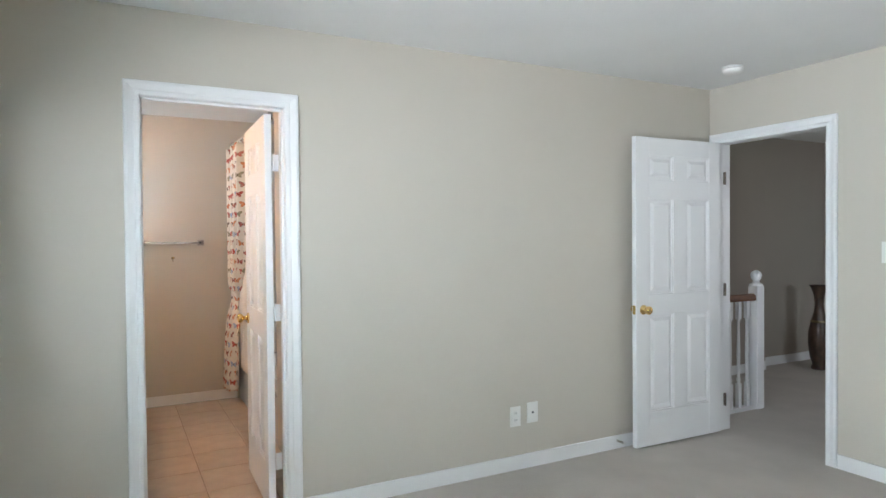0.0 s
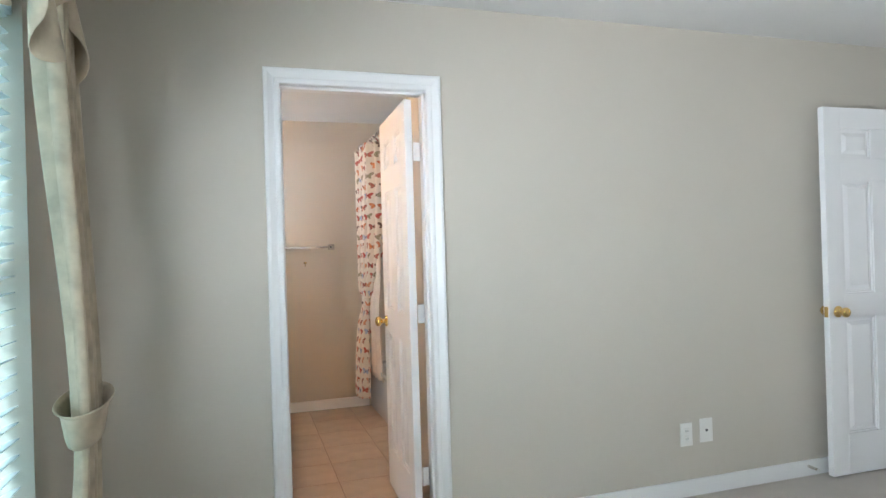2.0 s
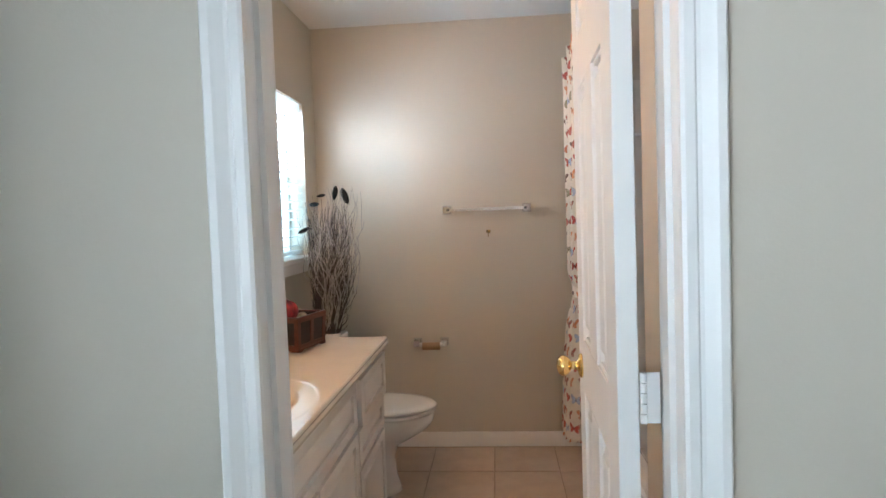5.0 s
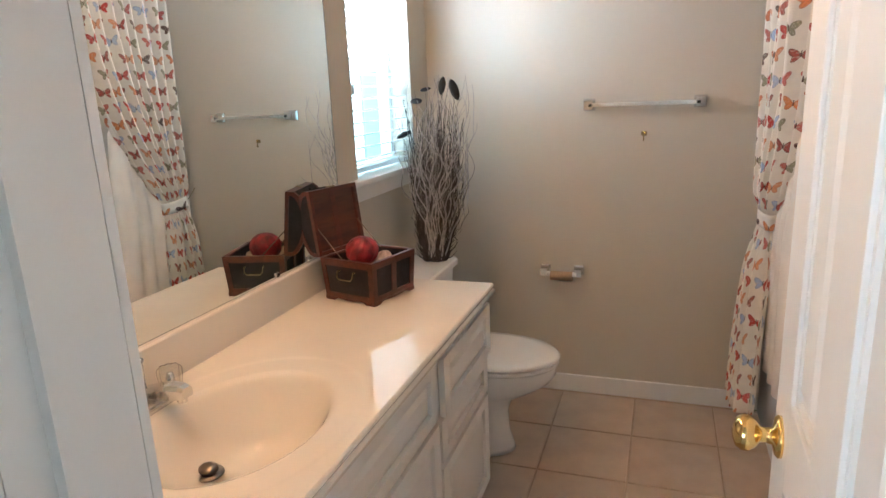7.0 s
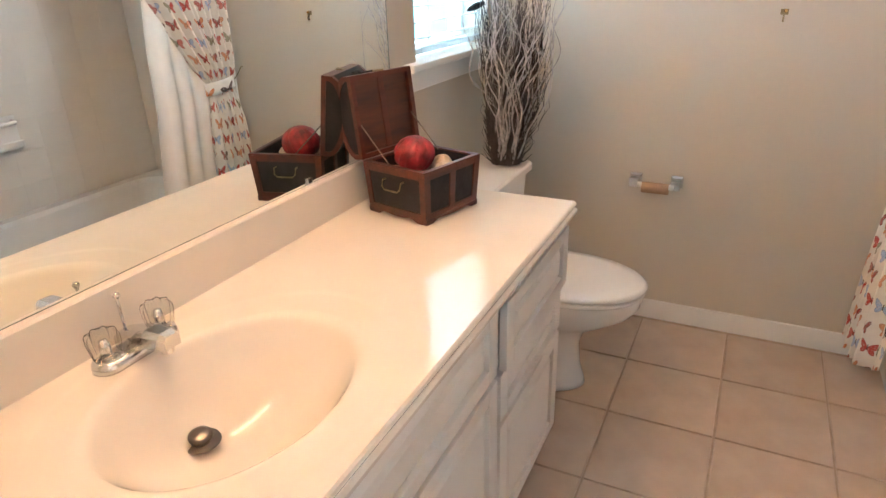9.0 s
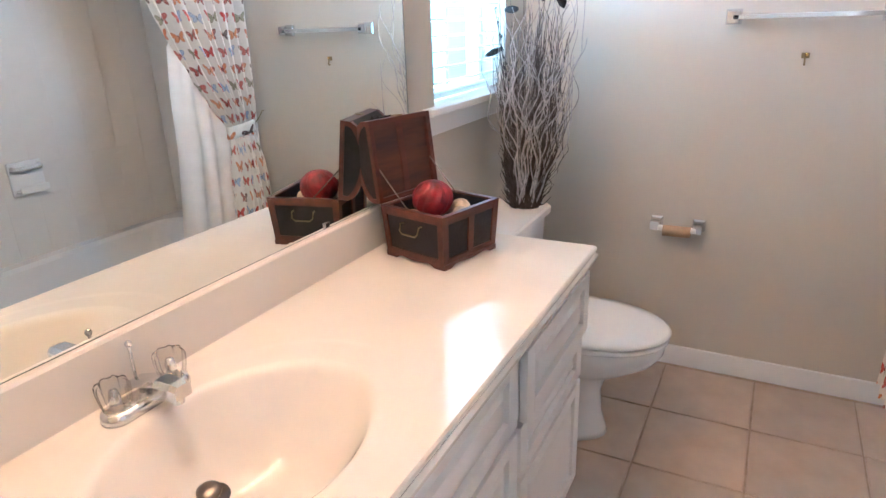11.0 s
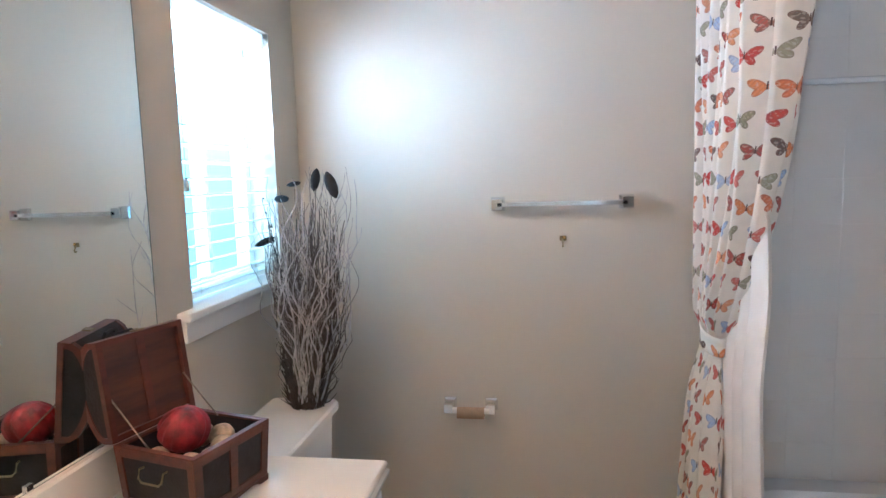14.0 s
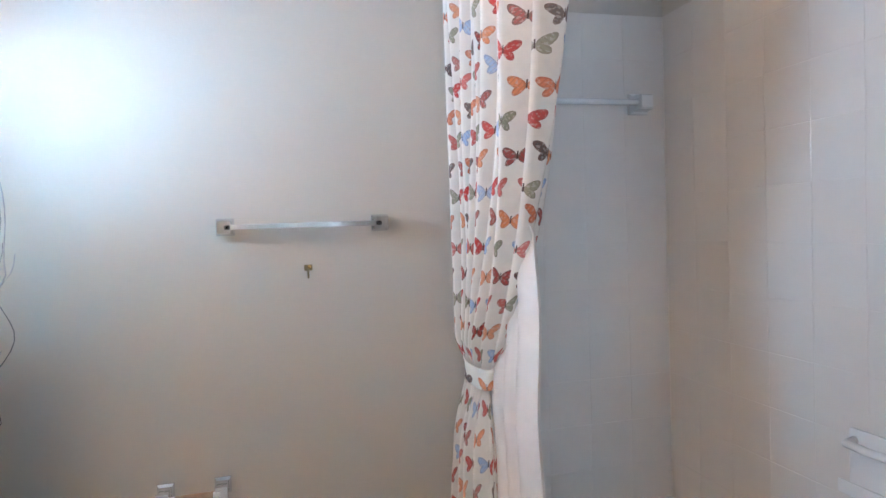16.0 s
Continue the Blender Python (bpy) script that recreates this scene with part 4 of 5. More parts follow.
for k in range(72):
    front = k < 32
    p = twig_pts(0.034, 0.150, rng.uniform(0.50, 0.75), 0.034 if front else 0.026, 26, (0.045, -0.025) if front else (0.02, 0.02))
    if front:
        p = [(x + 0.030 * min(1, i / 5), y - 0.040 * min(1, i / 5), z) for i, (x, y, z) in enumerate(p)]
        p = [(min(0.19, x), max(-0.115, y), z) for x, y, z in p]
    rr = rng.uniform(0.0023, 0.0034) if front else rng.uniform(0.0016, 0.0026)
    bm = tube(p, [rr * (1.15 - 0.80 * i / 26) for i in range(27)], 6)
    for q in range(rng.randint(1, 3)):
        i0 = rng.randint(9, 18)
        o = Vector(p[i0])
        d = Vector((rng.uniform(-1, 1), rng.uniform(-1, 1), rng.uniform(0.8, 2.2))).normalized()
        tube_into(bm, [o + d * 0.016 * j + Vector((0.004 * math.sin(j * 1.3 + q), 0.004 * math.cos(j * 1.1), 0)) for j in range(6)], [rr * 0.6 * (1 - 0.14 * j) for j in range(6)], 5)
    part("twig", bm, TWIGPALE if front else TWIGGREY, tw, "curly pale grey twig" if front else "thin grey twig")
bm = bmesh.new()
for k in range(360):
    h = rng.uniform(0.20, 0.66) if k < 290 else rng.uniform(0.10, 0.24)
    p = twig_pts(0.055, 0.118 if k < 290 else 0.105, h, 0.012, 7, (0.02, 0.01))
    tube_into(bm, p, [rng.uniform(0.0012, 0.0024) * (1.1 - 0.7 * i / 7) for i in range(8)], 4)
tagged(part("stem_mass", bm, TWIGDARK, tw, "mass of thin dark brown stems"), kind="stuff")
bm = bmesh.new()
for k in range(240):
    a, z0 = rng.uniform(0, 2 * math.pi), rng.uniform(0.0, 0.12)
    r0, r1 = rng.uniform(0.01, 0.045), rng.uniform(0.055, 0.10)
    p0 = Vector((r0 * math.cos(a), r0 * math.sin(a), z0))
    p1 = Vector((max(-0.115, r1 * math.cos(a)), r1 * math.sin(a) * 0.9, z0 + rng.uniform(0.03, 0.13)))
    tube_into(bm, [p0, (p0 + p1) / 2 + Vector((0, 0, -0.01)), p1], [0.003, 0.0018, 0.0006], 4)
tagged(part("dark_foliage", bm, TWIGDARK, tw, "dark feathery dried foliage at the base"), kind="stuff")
for x, y, z, s, tilt in ((0.045, 0.04, 0.712, 1.1, 10), (0.092, 0.05, 0.695, 1.35, -18), (-0.030, 0.05, 0.700, 0.7, 75), (-0.060, 0.02, 0.655, 1.0, 80), (-0.110, -0.01, 0.525, 1.0, 60)):
    m = pose(x, y, z, tilt, tilt * 0.6, rng.uniform(0, 90))
    prof = [(0.002, -0.034), (0.010, -0.024), (0.0145, -0.006), (0.014, 0.010), (0.009, 0.024), (0.002, 0.032)]
    bm = lathe([(r * s, zz * s) for r, zz in prof], 10, m @ Matrix.Diagonal((1, 0.45, 1, 1)))
    part("seed_pod", bm, PODMAT, tw, "black dried seed pod", smooth=True)
    bm = tube([(x * 0.25, y * 0.25, 0.05), (x * 0.6, y * 0.6, z * 0.5), (x, y, z - 0.02 * s)], [0.0018, 0.0015, 0.001], 5)
    part("pod_stalk", bm, TWIGDARK, tw)
for dy, top_z in ((-0.10, 0.66), (-0.07, 0.58)):
    pts = [(-0.05 * s - 0.02, dy * s ** 1.4, 0.15 + (top_z - 0.15) * s) for s in [k / 12 for k in range(13)]]
    bm = tube(pts, 0.0011, 5)
    for q in range(5):
        i = 8 + q
        if i < 13:
            bmesh.ops.create_icosphere(bm, subdivisions=1, radius=0.0045 - 0.0004 * q, matrix=Matrix.Translation(Vector(pts[i]) + Vector((0.003, -0.004 if q % 2 else 0.004, 0))))
    part("berry_stem", bm, PODMAT, tw, "thin stem with dark berries")

# ---- chest on the worktop ----
chm = Matrix.Translation((0.194, 1.468, CZ)) @ Matrix.Rotation(radians(90 - 14.0), 4, "Z")
ch = thing("wooden_chest", chm, "small open red-brown wooden chest with dark leather panels", "box")
CL, CW, CH = 0.208, 0.196, 0.128
hl, hw = CL / 2, CW / 2
# local x along the front, local y towards the back (hinges)
bm = bmesh.new()
for lo, hi in (((-hl, -hw, 0.014), (hl, -hw + 0.008, CH)), ((-hl, hw - 0.008, 0.014), (hl, hw, CH)), ((-hl, -hw + 0.008, 0.014), (-hl + 0.008, hw - 0.008, CH)), ((hl - 0.008, -hw + 0.008, 0.014), (hl, hw - 0.008, CH)), ((-hl + 0.008, -hw + 0.008, 0.014), (hl - 0.008, hw - 0.008, 0.022))):
    box_into(bm, lo, hi)
part("body", bm, LEATHER, ch, "dark leather-covered body")
s = 0.0035


def strip(lo, hi, label=""):
    part("wood_strip", box(lo, hi), REDWOOD, ch, label, bevel=0.0008)


for x0, x1 in ((-hl - s, -hl + 0.018), (-0.011, 0.011), (hl - 0.018, hl + s)):
    strip((x0, -hw - s, 0.012), (x1, -hw + 0.001, CH))
    strip((x0, hw - 0.001, 0.012), (x1, hw + s, CH))
for x0, x1 in ((-hl - s, -hl + 0.001), (hl - 0.001, hl + s)):
    strip((x0, -hw + 0.0008, 0.012), (x1, -hw + 0.014, CH))
    strip((x0, hw - 0.014, 0.012), (x1, hw - 0.0008, CH))
for z0, z1 in ((0.012, 0.026), (CH - 0.016, CH + 0.0005)):
    for p, q in ((-hl + 0.018, -0.011), (0.011, hl - 0.018)):
        strip((p, -hw - s, z0), (q, -hw + 0.001, z1))
        strip((p, hw - 0.001, z0), (q, hw + s, z1))
    strip((-hl - s, -hw + 0.014, z0), (-hl + 0.001, hw - 0.014, z1))
    strip((hl - 0.001, -hw + 0.014, z0), (hl + s, hw - 0.014, z1))
# inner rim
part("rim", boxes([((-hl - s, -hw - s, CH), (hl + s, -hw + 0.010, CH + 0.005)), ((-hl - s, hw - 0.010, CH), (hl + s, hw + s, CH + 0.005)), ((-hl - s, -hw + 0.010, CH), (-hl + 0.010, hw - 0.010, CH + 0.005)), ((hl - 0.010, -hw + 0.010, CH), (hl + s, hw - 0.010, CH + 0.005))]), REDWOOD, ch, bevel=0.001)


def bracket(p, q, y0, y1):
    n = 16
    top_l = [(p + (q - p) * k / n, 0.013) for k in range(n + 1)]
    bot = [(p + (q - p) * k / n, 0.0 if k < 3 or k > n - 3 else 0.0085 - 0.004 * abs(math.cos(math.pi * 2 * k / n))) for k in range(n + 1)]
    poly = top_l + bot[::-1]
    return loft([[(x, y0, z) for x, z in poly], [(x, y1, z) for x, z in poly]])


part("foot_apron", bracket(-hl - s, hl + s, -hw - s - 0.003, -hw + 0.006), REDWOOD, ch, "shaped wooden foot")
part("foot_apron", bracket(-hl - s, hl + s, hw - 0.006, hw + s + 0.003), REDWOOD, ch, "shaped wooden foot")
for sx in (-1, 1):
    bm = bracket(-hw + 0.008, hw - 0.008, 0.0, 0.008)
    bm.transform(Matrix(((0, sx, 0, sx * (hl - 0.004)), (1, 0, 0, 0), (0, 0, 1, 0), (0, 0, 0, 1))))
    part("foot_apron", bm, REDWOOD, ch, "shaped wooden foot")
    xx = sx * (hl + s + 0.003)
    bm = tube([(sx * hl, -0.030, 0.098), (xx + sx * 0.004, -0.031, 0.098), (xx + sx * 0.010, -0.030, 0.082), (xx + sx * 0.011, -0.022, 0.075), (xx + sx * 0.011, 0.022, 0.075), (xx + sx * 0.010, 0.030, 0.082), (xx + sx * 0.004, 0.031, 0.098), (sx * hl, 0.030, 0.098)], 0.0022, 8)
    part("handle", bm, OLDBRASS, ch, "aged brass wire handle")
# lid, open past upright, hinged at the back
lm = pose(0, hw + 0.003, CH + 0.006, -97, 0, 0)
LD, LH = CW + 0.006, 0.024


def arc_top(y):
    f = (y / LD)
    return LH + 0.042 * math.sin(math.pi * max(0, min(1, f))) ** 0.55


nseg = 20
prof = [(-LD * k / nseg, arc_top(LD * k / nseg)) for k in range(nseg + 1)]
shell = [(y, z) for y, z in prof] + [(y * 0.92 - 0.006, z - 0.008) for y, z in prof[::-1]]
bm = loft([[(x, y, z) for y, z in shell] for x in (-hl, hl)])
bm.transform(lm)
lid_ob = part("lid", bm, LEATHER, ch, "dark leather barrel lid standing open", smooth=False)
for x0, x1 in ((-hl - 0.001, -hl + 0.006), (hl - 0.006, hl + 0.001)):
    poly = [(-0.004, 0.004)] + [(y * 0.96 - 0.004, z - 0.004) for y, z in prof] + [(-LD + 0.004, 0.004)]
    ring = loft([[(x0, y, z) for y, z in poly], [(x1, y, z) for y, z in poly]])
    ring.transform(lm)
    part("lid_end", ring, LEATHER, lid_ob, "dark leather lid end")
bm = bmesh.new()
for x0, x1 in ((-hl - s, -hl + 0.010), (hl - 0.010, hl + s)):
    for (ya, za), (yb, zb) in zip(prof, prof[1:]):
        q4 = [(ya, za + 0.003), (yb, zb + 0.003), (yb * 0.93 - 0.006, zb - 0.009), (ya * 0.93 - 0.006, za - 0.009)]
        ring = loft([[(x0, y, z) for y, z in q4], [(x1, y, z) for y, z in q4]])
        me = bpy.data.meshes.new("tmp")
        ring.to_mesh(me)
        ring.free()
        bm.from_mesh(me)
        bpy.data.meshes.remove(me)
    box_into(bm, (x0, -LD, 0.0), (x1, 0.0, 0.012))
    box_into(bm, (x0, -0.012, 0.0121), (x1, 0.0, LH))
    box_into(bm, (x0, -LD, 0.0121), (x1, -LD + 0.012, LH))
box_into(bm, (-hl + 0.010, -0.012, 0.0), (hl - 0.010, 0.0, LH + 0.001))
box_into(bm, (-hl + 0.010, -LD, 0.0), (hl - 0.010, -LD + 0.012, LH + 0.001))
bm.transform(lm)
part("lid_frame", bm, REDWOOD, lid_ob)
bm = boxes([((-hl + 0.010, -LD + 0.012, 0.010), (-0.009, -0.012, 0.014)), ((0.009, -LD + 0.012, 0.010), (hl - 0.010, -0.012, 0.014))])
bm.transform(lm)
part("lid_lining", bm, LIDWOOD, lid_ob, "warm brown lining boards")
bm = box((-0.009, -LD + 0.012, 0.006), (0.009, -0.012, 0.015))
bm.transform(lm)
part("lid_batten", bm, REDWOOD, lid_ob)
tp_pts = [(-0.034, -LD * 0.86, arc_top(LD * 0.86) - 0.002), (-0.033, -LD * 0.93, arc_top(LD * 0.88) + 0.004), (-0.020, -LD * 1.0, arc_top(LD * 0.9) + 0.006), (0.020, -LD * 1.0, arc_top(LD * 0.9) + 0.006), (0.033, -LD * 0.93, arc_top(LD * 0.88) + 0.004), (0.034, -LD * 0.86, arc_top(LD * 0.86) - 0.002)]
bm = tube(tp_pts, 0.0035, 6)
bm.transform(lm)
part("lid_strap", bm, LEATHER, lid_ob, "black leather carrying strap")
bm = box((-0.010, -LD - 0.003, 0.002), (0.010, -LD + 0.001, 0.020))
bm.transform(lm)
part("clasp", bm, OLDBRASS, lid_ob, "aged brass clasp", bevel=0.001)
for sx in (-1, 1):
    a = lm @ Vector((sx * (hl - 0.012), -LD * 0.42, 0.004))
    bm = tube([a, Vector((sx * (hl - 0.012), hw * 0.25, CH + 0.002))], 0.0018, 6)
    part("lid_stay", bm, STEELDARK, ch, "dark metal lid stay")

for ob in ch.children:
    if ob.name.split(".")[0] != "lid":
        for v in ob.data.vertices:
            f = 0.925 + 0.075 * min(1.0, v.co.z / CH)
            v.co.x *= f
            v.co.y *= f

ball_m = chm @ Matrix.Translation((-0.016, 0.010, 0.143)) @ Matrix.Scale(1.12, 4)
rb = thing("red_ball", ball_m, "red woven decorative ball inside the open chest", "ornament")
n = 36
rings = []
for k in range(1, 18):
    th = math.pi * k / 18
    rings.append([((0.043 + 0.0036 * math.cos(12 * 2 * math.pi * i / n)) * math.sin(th) * math.cos(2 * math.pi * i / n + 0.5 * math.cos(th)), (0.043 + 0.0036 * math.cos(12 * 2 * math.pi * i / n)) * math.sin(th) * math.sin(2 * math.pi * i / n + 0.5 * math.cos(th)), 0.041 * math.cos(th)) for i in range(n)])
part("ball_shell", loft(rings), REDBALL, rb, smooth=True)
for bx, by, bz, br in ((0.055, -0.02, 0.105, 0.026), (0.02, -0.052, 0.100, 0.024), (-0.07, 0.03, 0.098, 0.025), (0.06, 0.04, 0.098, 0.026), (-0.06, -0.045, 0.095, 0.024), (-0.02, 0.0, 0.052, 0.024), (0.045, 0.005, 0.055, 0.024), (-0.065, -0.01, 0.05, 0.024)):
    bm = bmesh.new()
    bmesh.ops.create_icosphere(bm, subdivisions=3, radius=br)
    for v in bm.verts:
        v.co *= 1 + 0.07 * noise.noise(v.co * 60 + Vector((bx * 90, by * 70, 0)))
    bm.transform(chm @ Matrix.Translation((bx, by, bz)))
    tagged(part("potpourri_ball", bm, CREAMBALL, None, smooth=True), "cream and brown dried potpourri ball in the chest", "ornament", "balls in the chest")

# ---- fittings on the end wall ----


def chrome_post(parent, x, z, out, size, material=CHROME):
    bm = bmesh.new()
    rings = []
    for f, o in ((1.0, 0.0), (1.0, 0.006), (0.72, 0.014), (0.60, 0.030), (0.68, out - 0.008), (0.80, out), (0.70, out + 0.006)):
        h = size / 2 * f
        rings.append([(x - h, -o, z - h), (x + h, -o, z - h), (x + h, -o, z + h), (x - h, -o, z + h)])
    part("post", loft(rings), material, parent, bevel=0.0012)


tb = thing("towel_bar", pose(0, D - 0.0005, 0), "chrome towel bar with square posts on the beige wall", "towel rail")
for x in (0.742, 1.188):
    chrome_post(tb, x, 1.352, 0.058, 0.050)
part("bar", box((0.742, -0.064, 1.343), (1.188, -0.048, 1.359)), BARCLEAR, tb, "clear square bar", bevel=0.002)
hk = thing("wall_hook", pose(0.970, D - 0.0005, 1.222), "small brass wall hook below the towel bar", "hook")
part("hook_plate", box((-0.011, -0.003, -0.006), (0.013, 0, 0.012)), OLDBRASS, hk, bevel=0.001)
part("hook_arm", tube([(0, -0.002, 0.0), (0, -0.012, -0.008), (0, -0.018, -0.018), (0, -0.014, -0.026), (0, -0.006, -0.024)], 0.003, 8), OLDBRASS, hk)
part("hook_knob", lathe([(0.004, 0), (0.006, 0.004), (0.004, 0.009), (0.001, 0.010)], 10, pose(0.004, -0.003, 0.006, 90, 0, 0)), BRASS, hk)
tp = thing("toilet_paper_holder", pose(0, D - 0.0005, 0), "chrome paper holder with an empty cardboard tube", "paper holder")
for x in (0.550, 0.704):
    chrome_post(tp, x, 0.608, 0.062, 0.046)
part("roller", tube([(0.565, -0.064, 0.602), (0.700, -0.064, 0.602)], 0.011, 16), PLASTIC, tp, "white plastic roller")
bm = loft([[(x, -0.066 + r * math.cos(2 * math.pi * k / 24), 0.594 + r * math.sin(2 * math.pi * k / 24)) for k in range(24)] for x, r in ((0.583, 0.0195), (0.583, 0.021), (0.683, 0.021), (0.683, 0.0195))], False, False)
part("cardboard_tube", bm, CARDBOARD, tp, "empty brown cardboard tube", smooth=False)

# ---- bathtub ----
tub = thing("bathtub", pose(0, 0, 0), "white built-in bathtub behind the curtain", "bathtub")
TZ = 0.37
x0, x1, y0, y1 = TUBX, BR - 0.012, TUBY + 0.002, D - 0.012


def rr(xa, xb, ya, yb, z, r, n=6):
    out = []
    for cx, cy, a0 in ((xb - r, yb - r, 0), (xa + r, yb - r, 90), (xa + r, ya + r, 180), (xb - r, ya + r, 270)):
        for k in range(n + 1):
            a = radians(a0 + 90 * k / n)
            out.append((cx + r * math.cos(a), cy + r * math.sin(a), z))
    return out


rings = [rr(x0 + 0.012, x1, y0, y1, 0.0, 0.004), rr(x0 + 0.012, x1, y0, y1, TZ - 0.05, 0.004), rr(x0, x1, y0, y1, TZ - 0.03, 0.006), rr(x0, x1, y0, y1, TZ - 0.008, 0.008), rr(x0 + 0.010, x1 - 0.004, y0 + 0.004, y1 - 0.004, TZ, 0.012), rr(x0 + 0.075, x1 - 0.06, y0 + 0.09, y1 - 0.09, TZ, 0.14), rr(x0 + 0.09, x1 - 0.075, y0 + 0.11, y1 - 0.11, TZ - 0.02, 0.14), rr(x0 + 0.14, x1 - 0.12, y0 + 0.18, y1 - 0.22, 0.07, 0.12), rr(x0 + 0.18, x1 - 0.16, y0 + 0.24, y1 - 0.3, 0.05, 0.10)]
part("tub_shell", loft(rings), ACRYL, tub, smooth=False, bevel=0.0)

soap = thing("soap_dish", pose(BR - 0.011, 1.79, 0.750), "white ceramic soap dish set in the tub tiles", "soap dish")
bm = boxes([((-0.012, -0.078, -0.078), (0, 0.078, 0.078)), ((-0.055, -0.066, -0.062), (-0.012, 0.066, -0.050)), ((-0.060, -0.066, -0.062), (-0.052, 0.066, -0.030))])
part("dish", bm, CERAMIC, soap, bevel=0.004)
part("dish_bar", tube([(-0.010, -0.062, 0.052), (-0.042, -0.058, 0.050), (-0.046, 0, 0.048), (-0.042, 0.058, 0.050), (-0.010, 0.062, 0.052)], 0.010, 10), CERAMIC, soap, smooth=True)
cb = thing("ceramic_towel_bar", pose(0, D - 0.012, 1.72), "white ceramic towel bar in the tub alcove", "towel rail")
for x in (1.66, 2.075):
    part("bracket", loft([[(x + sx * 0.034 * f, -o, sz * 0.034 * f) for sx, sz in ((-1, -1), (1, -1), (1, 1), (-1, 1))] for f, o in ((1, 0), (1, 0.012), (0.75, 0.02), (0.7, 0.06), (0.6, 0.068))]), CERAMIC, cb, bevel=0.003)
part("rail", tube([(1.66, -0.045, 0), (2.075, -0.045, 0)], 0.010, 12), CERAMIC, cb, smooth=True)

# ---- shower curtain ----
RODZ = 2.185
rod = thing("shower_rod", pose(1.47, 0, RODZ), "straight chrome shower rod across the tub opening", "curtain rod")
part("rod_tube", tube([(0, TUBY - 0.0 + 0.001, 0), (0, D - 0.001, 0)], 0.0125, 16), CHROME, rod, smooth=True)
for yy, r_ in ((D - 0.0005, 90), (TUBY + 0.0005, -90)):
    part("flange", lathe([(0.034, 0), (0.032, 0.008), (0.018, 0.018), (0.0135, 0.020)], 20, pose(0, yy, 0, r_)), CHROME, rod, smooth=True)

sc = thing("shower_curtain", pose(0.02, D - 2.72, 0), "cream shower curtain printed with butterflies, gathered by a tie", "curtain")
ZT, ZTIE, ZB = 2.135, 0.905, 0.125
cr = [ZT - (ZT - ZB) * k / 84 for k in range(85)]


def free_edge(z):
    """How far the gathered cloth reaches along the rod at a height above the tie."""
    return 2.085 + 0.425 * max(0.0, min(1.0, (ZT - z) / (ZT - ZTIE))) ** 1.9


def curtain_pt(u, k):
    z = cr[k]
    if z >= ZTIE:
        s = (ZT - z) / (ZT - ZTIE)
        g = smooth01(s) * 0.35 + 0.65 * s ** 1.9
        ya, yb = 2.70 - 0.045 * g, free_edge(z)
        xc = 1.458 - 0.026 * g
        amp = 0.088 - 0.040 * g
        bulge = 0.020 * math.sin(math.pi * min(1, s * 1.02)) * u
        pinch = smooth01((z - ZTIE) / 0.10)
        amp *= 0.45 + 0.55 * pinch
    else:
        s = (ZTIE - z) / (ZTIE - ZB)
        g = s ** 0.8
        ya, yb = 2.655 + 0.030 * g, 2.510 - 0.10 * g
        xc = 1.430 - 0.062 * g
        amp = 0.014 + 0.030 * smooth01(s * 3.5)
        bulge = 0.0
    w = wave(u, 8.5, 0.4 + 0.4 * z) * 0.78 + 0.20 * math.sin(2 * math.pi * 19 * u + z * 2.0) + 0.16 * math.sin(2 * math.pi * 3.2 * u + z * 3.0)
    sag = 0.010 * math.sin(z * 5 + u * 9)
    return (xc + amp * w + bulge + sag * 0.4, ya + (yb - ya) * u, z)


drape("printed_cloth", sc, BUTTERFLY, 230, cr, 2.60, curtain_pt, thick=0.0015)
tr = [ZTIE + 0.030, ZTIE + 0.012, ZTIE - 0.012, ZTIE - 0.030]


def tie_pt(u, k):
    a = 2 * math.pi * u
    f = (1.06, 1.0, 1.0, 1.04)[k]
    return (1.430 + 0.034 * f * math.cos(a), 2.580 + 0.088 * f * math.sin(a), tr[k] + 0.012 * math.sin(a))


drape("tie_band", sc, BUTTERFLY, 44, tr, 0.34, tie_pt, "band of the same print", thick=0.003)
part("tie_loop", tube([(1.415, 2.668, 0.92), (1.402, 2.69, 0.95), (1.398, 2.708, 0.975), (1.398, 2.719, 0.975)], 0.0025, 6), OLDBRASS, sc, "thin cord to a wall hook")
for k in range(8):
    yy = 2.672 - k * 0.081
    xx = curtain_pt((2.70 - yy) / 0.615, 0)[0]
    tabr = []
    for sy in (-0.026, 0.026):
        pts = [(xx, ZT - 0.012)] + [(1.45 + 0.0165 * math.cos(a), RODZ + 0.0165 * math.sin(a)) for a in [math.pi + radians(12) - (math.pi + radians(24)) * q / 12 for q in range(13)]] + [(xx + 0.004, ZT - 0.012)]
        tabr.append([(x, yy + sy * (0.8 + 0.2 * abs(z - RODZ) / 0.06), z) for x, z in pts])
    bm = bmesh.new()
    va = [[bm.verts.new(p) for p in r] for r in tabr]
    uvl = bm.loops.layers.uv.new("UVMap")
    for q in range(len(va[0]) - 1):
        f = bm.faces.new((va[0][q], va[0][q + 1], va[1][q + 1], va[1][q]))
        for lp, (ii, jj) in zip(f.loops, ((0, q), (0, q + 1), (1, q + 1), (1, q))):
            lp[uvl].uv = (k * 0.25 + ii * 0.05, 2.14 + jj * 0.01)
    part("curtain_tab", bm, BUTTERFLY, sc, "fabric tab looped over the rod", smooth=True)

li = thing("curtain_liner", pose(0.02, D - 2.72, 0), "plain cream shower liner hanging behind the printed curtain", "curtain")
lr = [2.13 - (2.13 - 0.30) * k / 40 for k in range(41)]


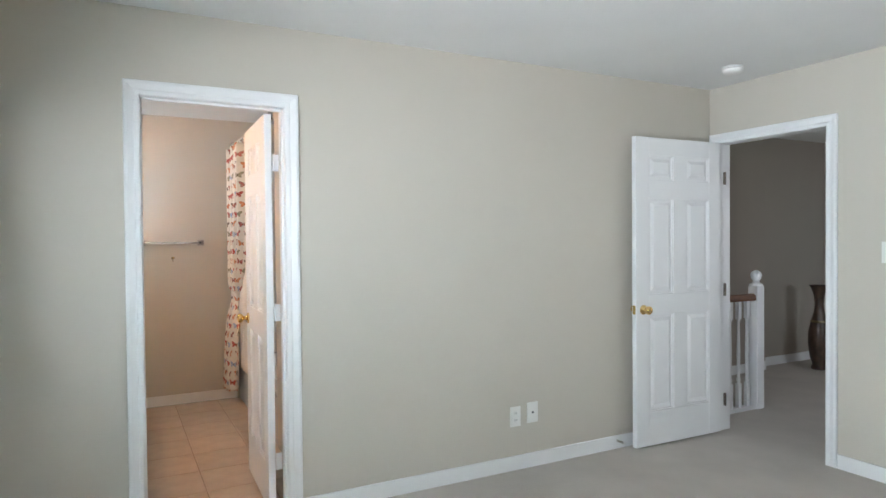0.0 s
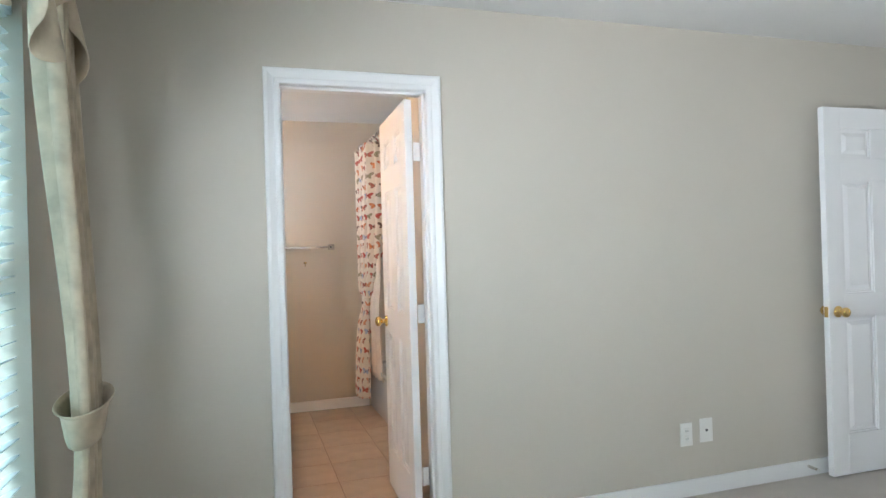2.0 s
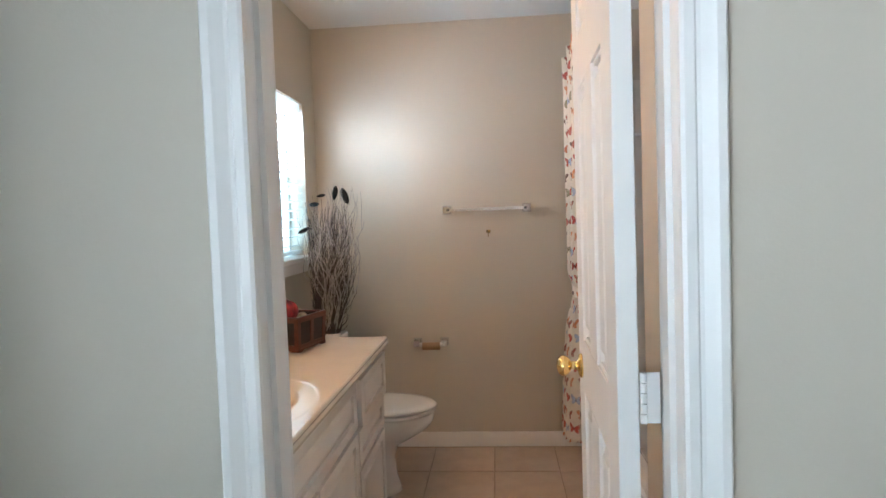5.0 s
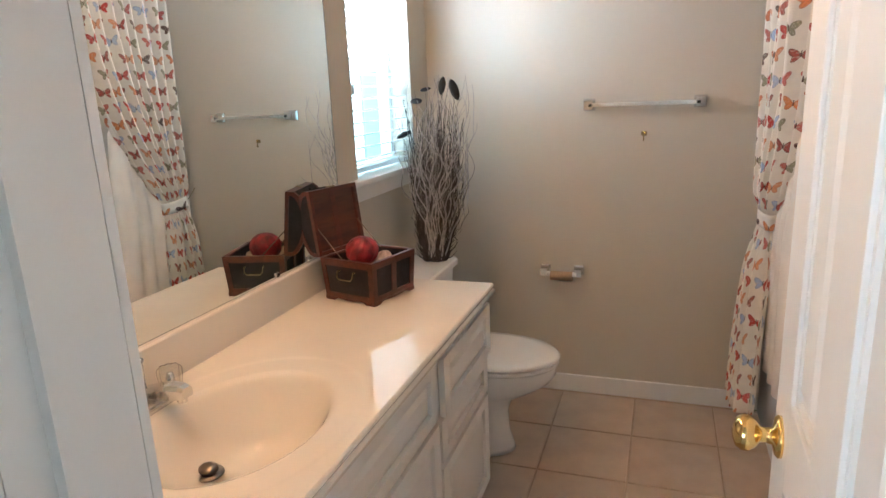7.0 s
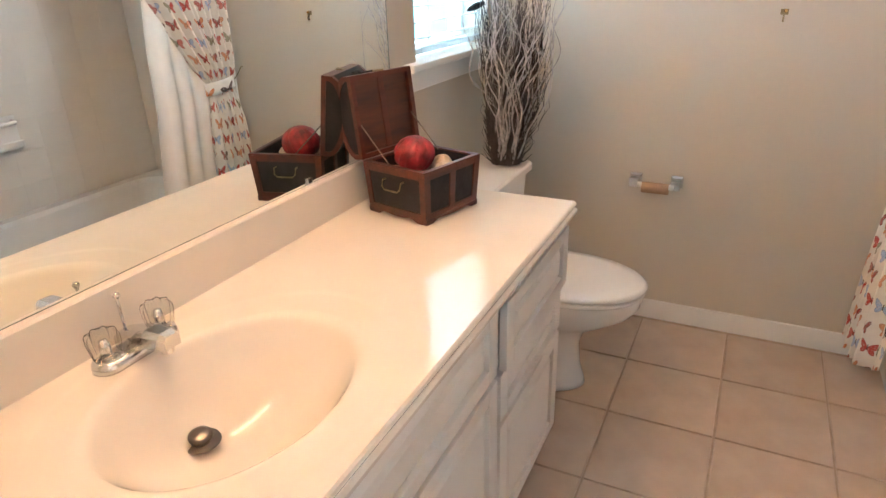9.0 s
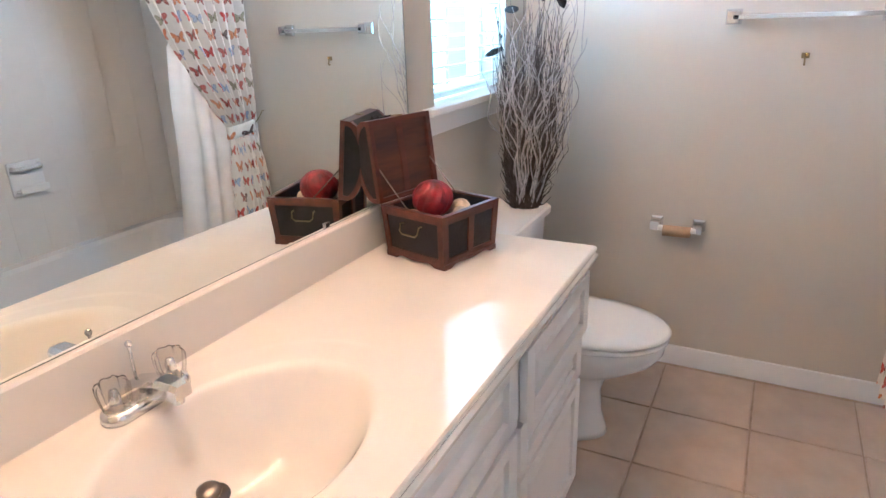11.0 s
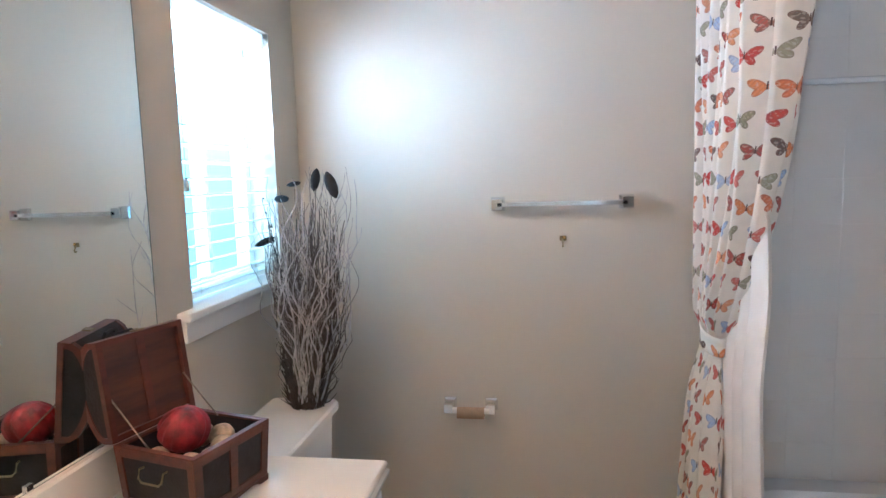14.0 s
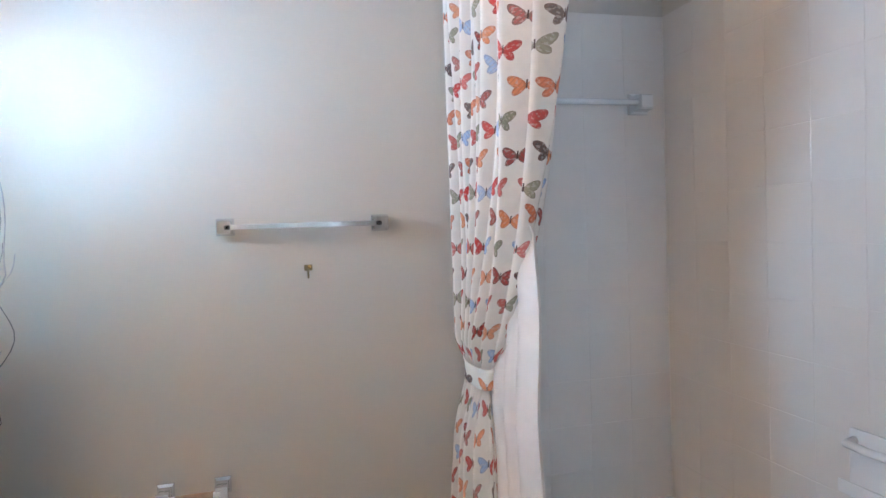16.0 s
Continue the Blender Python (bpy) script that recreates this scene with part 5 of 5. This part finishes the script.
def liner_pt(u, k):
    z = lr[k]
    yb = free_edge(z) + 0.03 if z > 1.33 else 2.26 - 0.13 * (1.33 - z)
    ya = 2.68
    return (1.482 - 0.028 * smooth01((1.15 - z) / 0.35) + 0.014 * wave(u, 4.5, 1.0), ya + (yb - ya) * u, z)


drape("liner_cloth", li, LINER, 96, lr, 1.4, liner_pt, thick=0.0015)

# ---- tiles, last ----
floor_bath = bpy.data.objects["floor_bath"]


def tile_field(name, parent, material, nu, nv, su, sv, place, gap, th, clip):
    """Tiles on a plane as objects of their own; cut tiles at the borders."""
    cache = {}
    for i in range(nu):
        for j in range(nv):
            r = clip(i, j)
            if r is None:
                continue
            u0, u1, v0, v1 = r
            w, h = round(u1 - u0 - gap, 4), round(v1 - v0 - gap, 4)
            if w < 0.015 or h < 0.015:
                continue
            key = (w, h)
            if key not in cache:
                b = 0.0025 if th > 0.004 else 0.0010
                bm = bmesh.new()
                lo = [bm.verts.new((sx * w / 2, sy * h / 2, 0)) for sx, sy in ((-1, -1), (1, -1), (1, 1), (-1, 1))]
                mi = [bm.verts.new((sx * w / 2, sy * h / 2, th * 0.6)) for sx, sy in ((-1, -1), (1, -1), (1, 1), (-1, 1))]
                hi = [bm.verts.new((sx * (w / 2 - b), sy * (h / 2 - b), th)) for sx, sy in ((-1, -1), (1, -1), (1, 1), (-1, 1))]
                for a, c in ((lo, mi), (mi, hi)):
                    for k in range(4):
                        bm.faces.new((a[k], a[(k + 1) % 4], c[(k + 1) % 4], c[k]))
                bm.faces.new(hi)
                me = bpy.data.meshes.new(name)
                bm.to_mesh(me)
                bm.free()
                me.materials.append(material)
                cache[key] = me
            ob = new(name, cache[key])
            ob.parent = parent
            ob.matrix_world = place((u0 + u1) / 2, (v0 + v1) / 2) @ pose(0, 0, rng.uniform(-0.0003, 0.0003))


TSX, TSY = 0.334, 0.340
gx0, gy0 = 0.636 - 2 * TSX, 2.236 - 7 * TSY


def floor_clip(i, j):
    u0, u1 = max(gx0 + i * TSX, 0.0), min(gx0 + (i + 1) * TSX, BR)
    v0, v1 = max(gy0 + j * TSY, 0.06), min(gy0 + (j + 1) * TSY, D)
    if u1 - u0 < 0.03 or v1 - v0 < 0.03 or (u0 > TUBX + 0.02 and v1 > TUBY + 0.05):
        return None
    return (u0, u1, v0, v1)


tile_field("floor_tile", floor_bath, FTILE, 8, 9, TSX, TSY, lambda u, v: pose(u, v, -0.0042), 0.0065, 0.0052, floor_clip)
surround = tagged(new("tub_surround"), "glossy white wall tiles round the tub", "tile wall", kind="structure")
part("grout_bed", boxes([((TUBX + 0.02, D - 0.006, TZ - 0.01), (BR - 0.0005, D - 0.0005, TTOP)), ((BR - 0.006, TUBY + 0.001, TZ - 0.01), (BR - 0.0005, D - 0.0065, TTOP)), ((TUBX + 0.02, TUBY + 0.0005, TZ - 0.01), (BR - 0.0065, TUBY + 0.006, TTOP))]), WGROUT, surround)
part("edge_trim", box((TUBX - 0.004, D - 0.013, BBH + 0.001), (TUBX + 0.0195, D - 0.0006, TTOP)), WTILE, surround, "white bullnose tile edge", bevel=0.004)
TW = 0.152
nz = 11


def wall_rows(j):
    a, b = TTOP - (j + 1) * TW, TTOP - j * TW
    return max(a, TZ), b


def far_clip(i, j):
    a, b = wall_rows(j)
    u1 = BR - 0.007 - i * TW
    u0 = max(u1 - TW, TUBX + 0.022)
    return (u0, u1, a, b) if u1 - u0 > 0.03 and b - a > 0.03 else None


def side_clip(i, j):
    a, b = wall_rows(j)
    v1 = D - 0.012 - i * TW
    v0 = max(v1 - TW, TUBY + 0.007)
    return (v0, v1, a, b) if v1 - v0 > 0.03 and b - a > 0.03 else None


tile_field("wall_tile", surround, WTILE, 6, nz, TW, TW, lambda u, v: pose(u, D - 0.006, v, 90, 0, 0), 0.0012, 0.0011, far_clip)
tile_field("wall_tile", surround, WTILE, 10, nz, TW, TW, lambda u, v: pose(BR - 0.006, u, v, 90, 0, -90), 0.0012, 0.0011, side_clip)
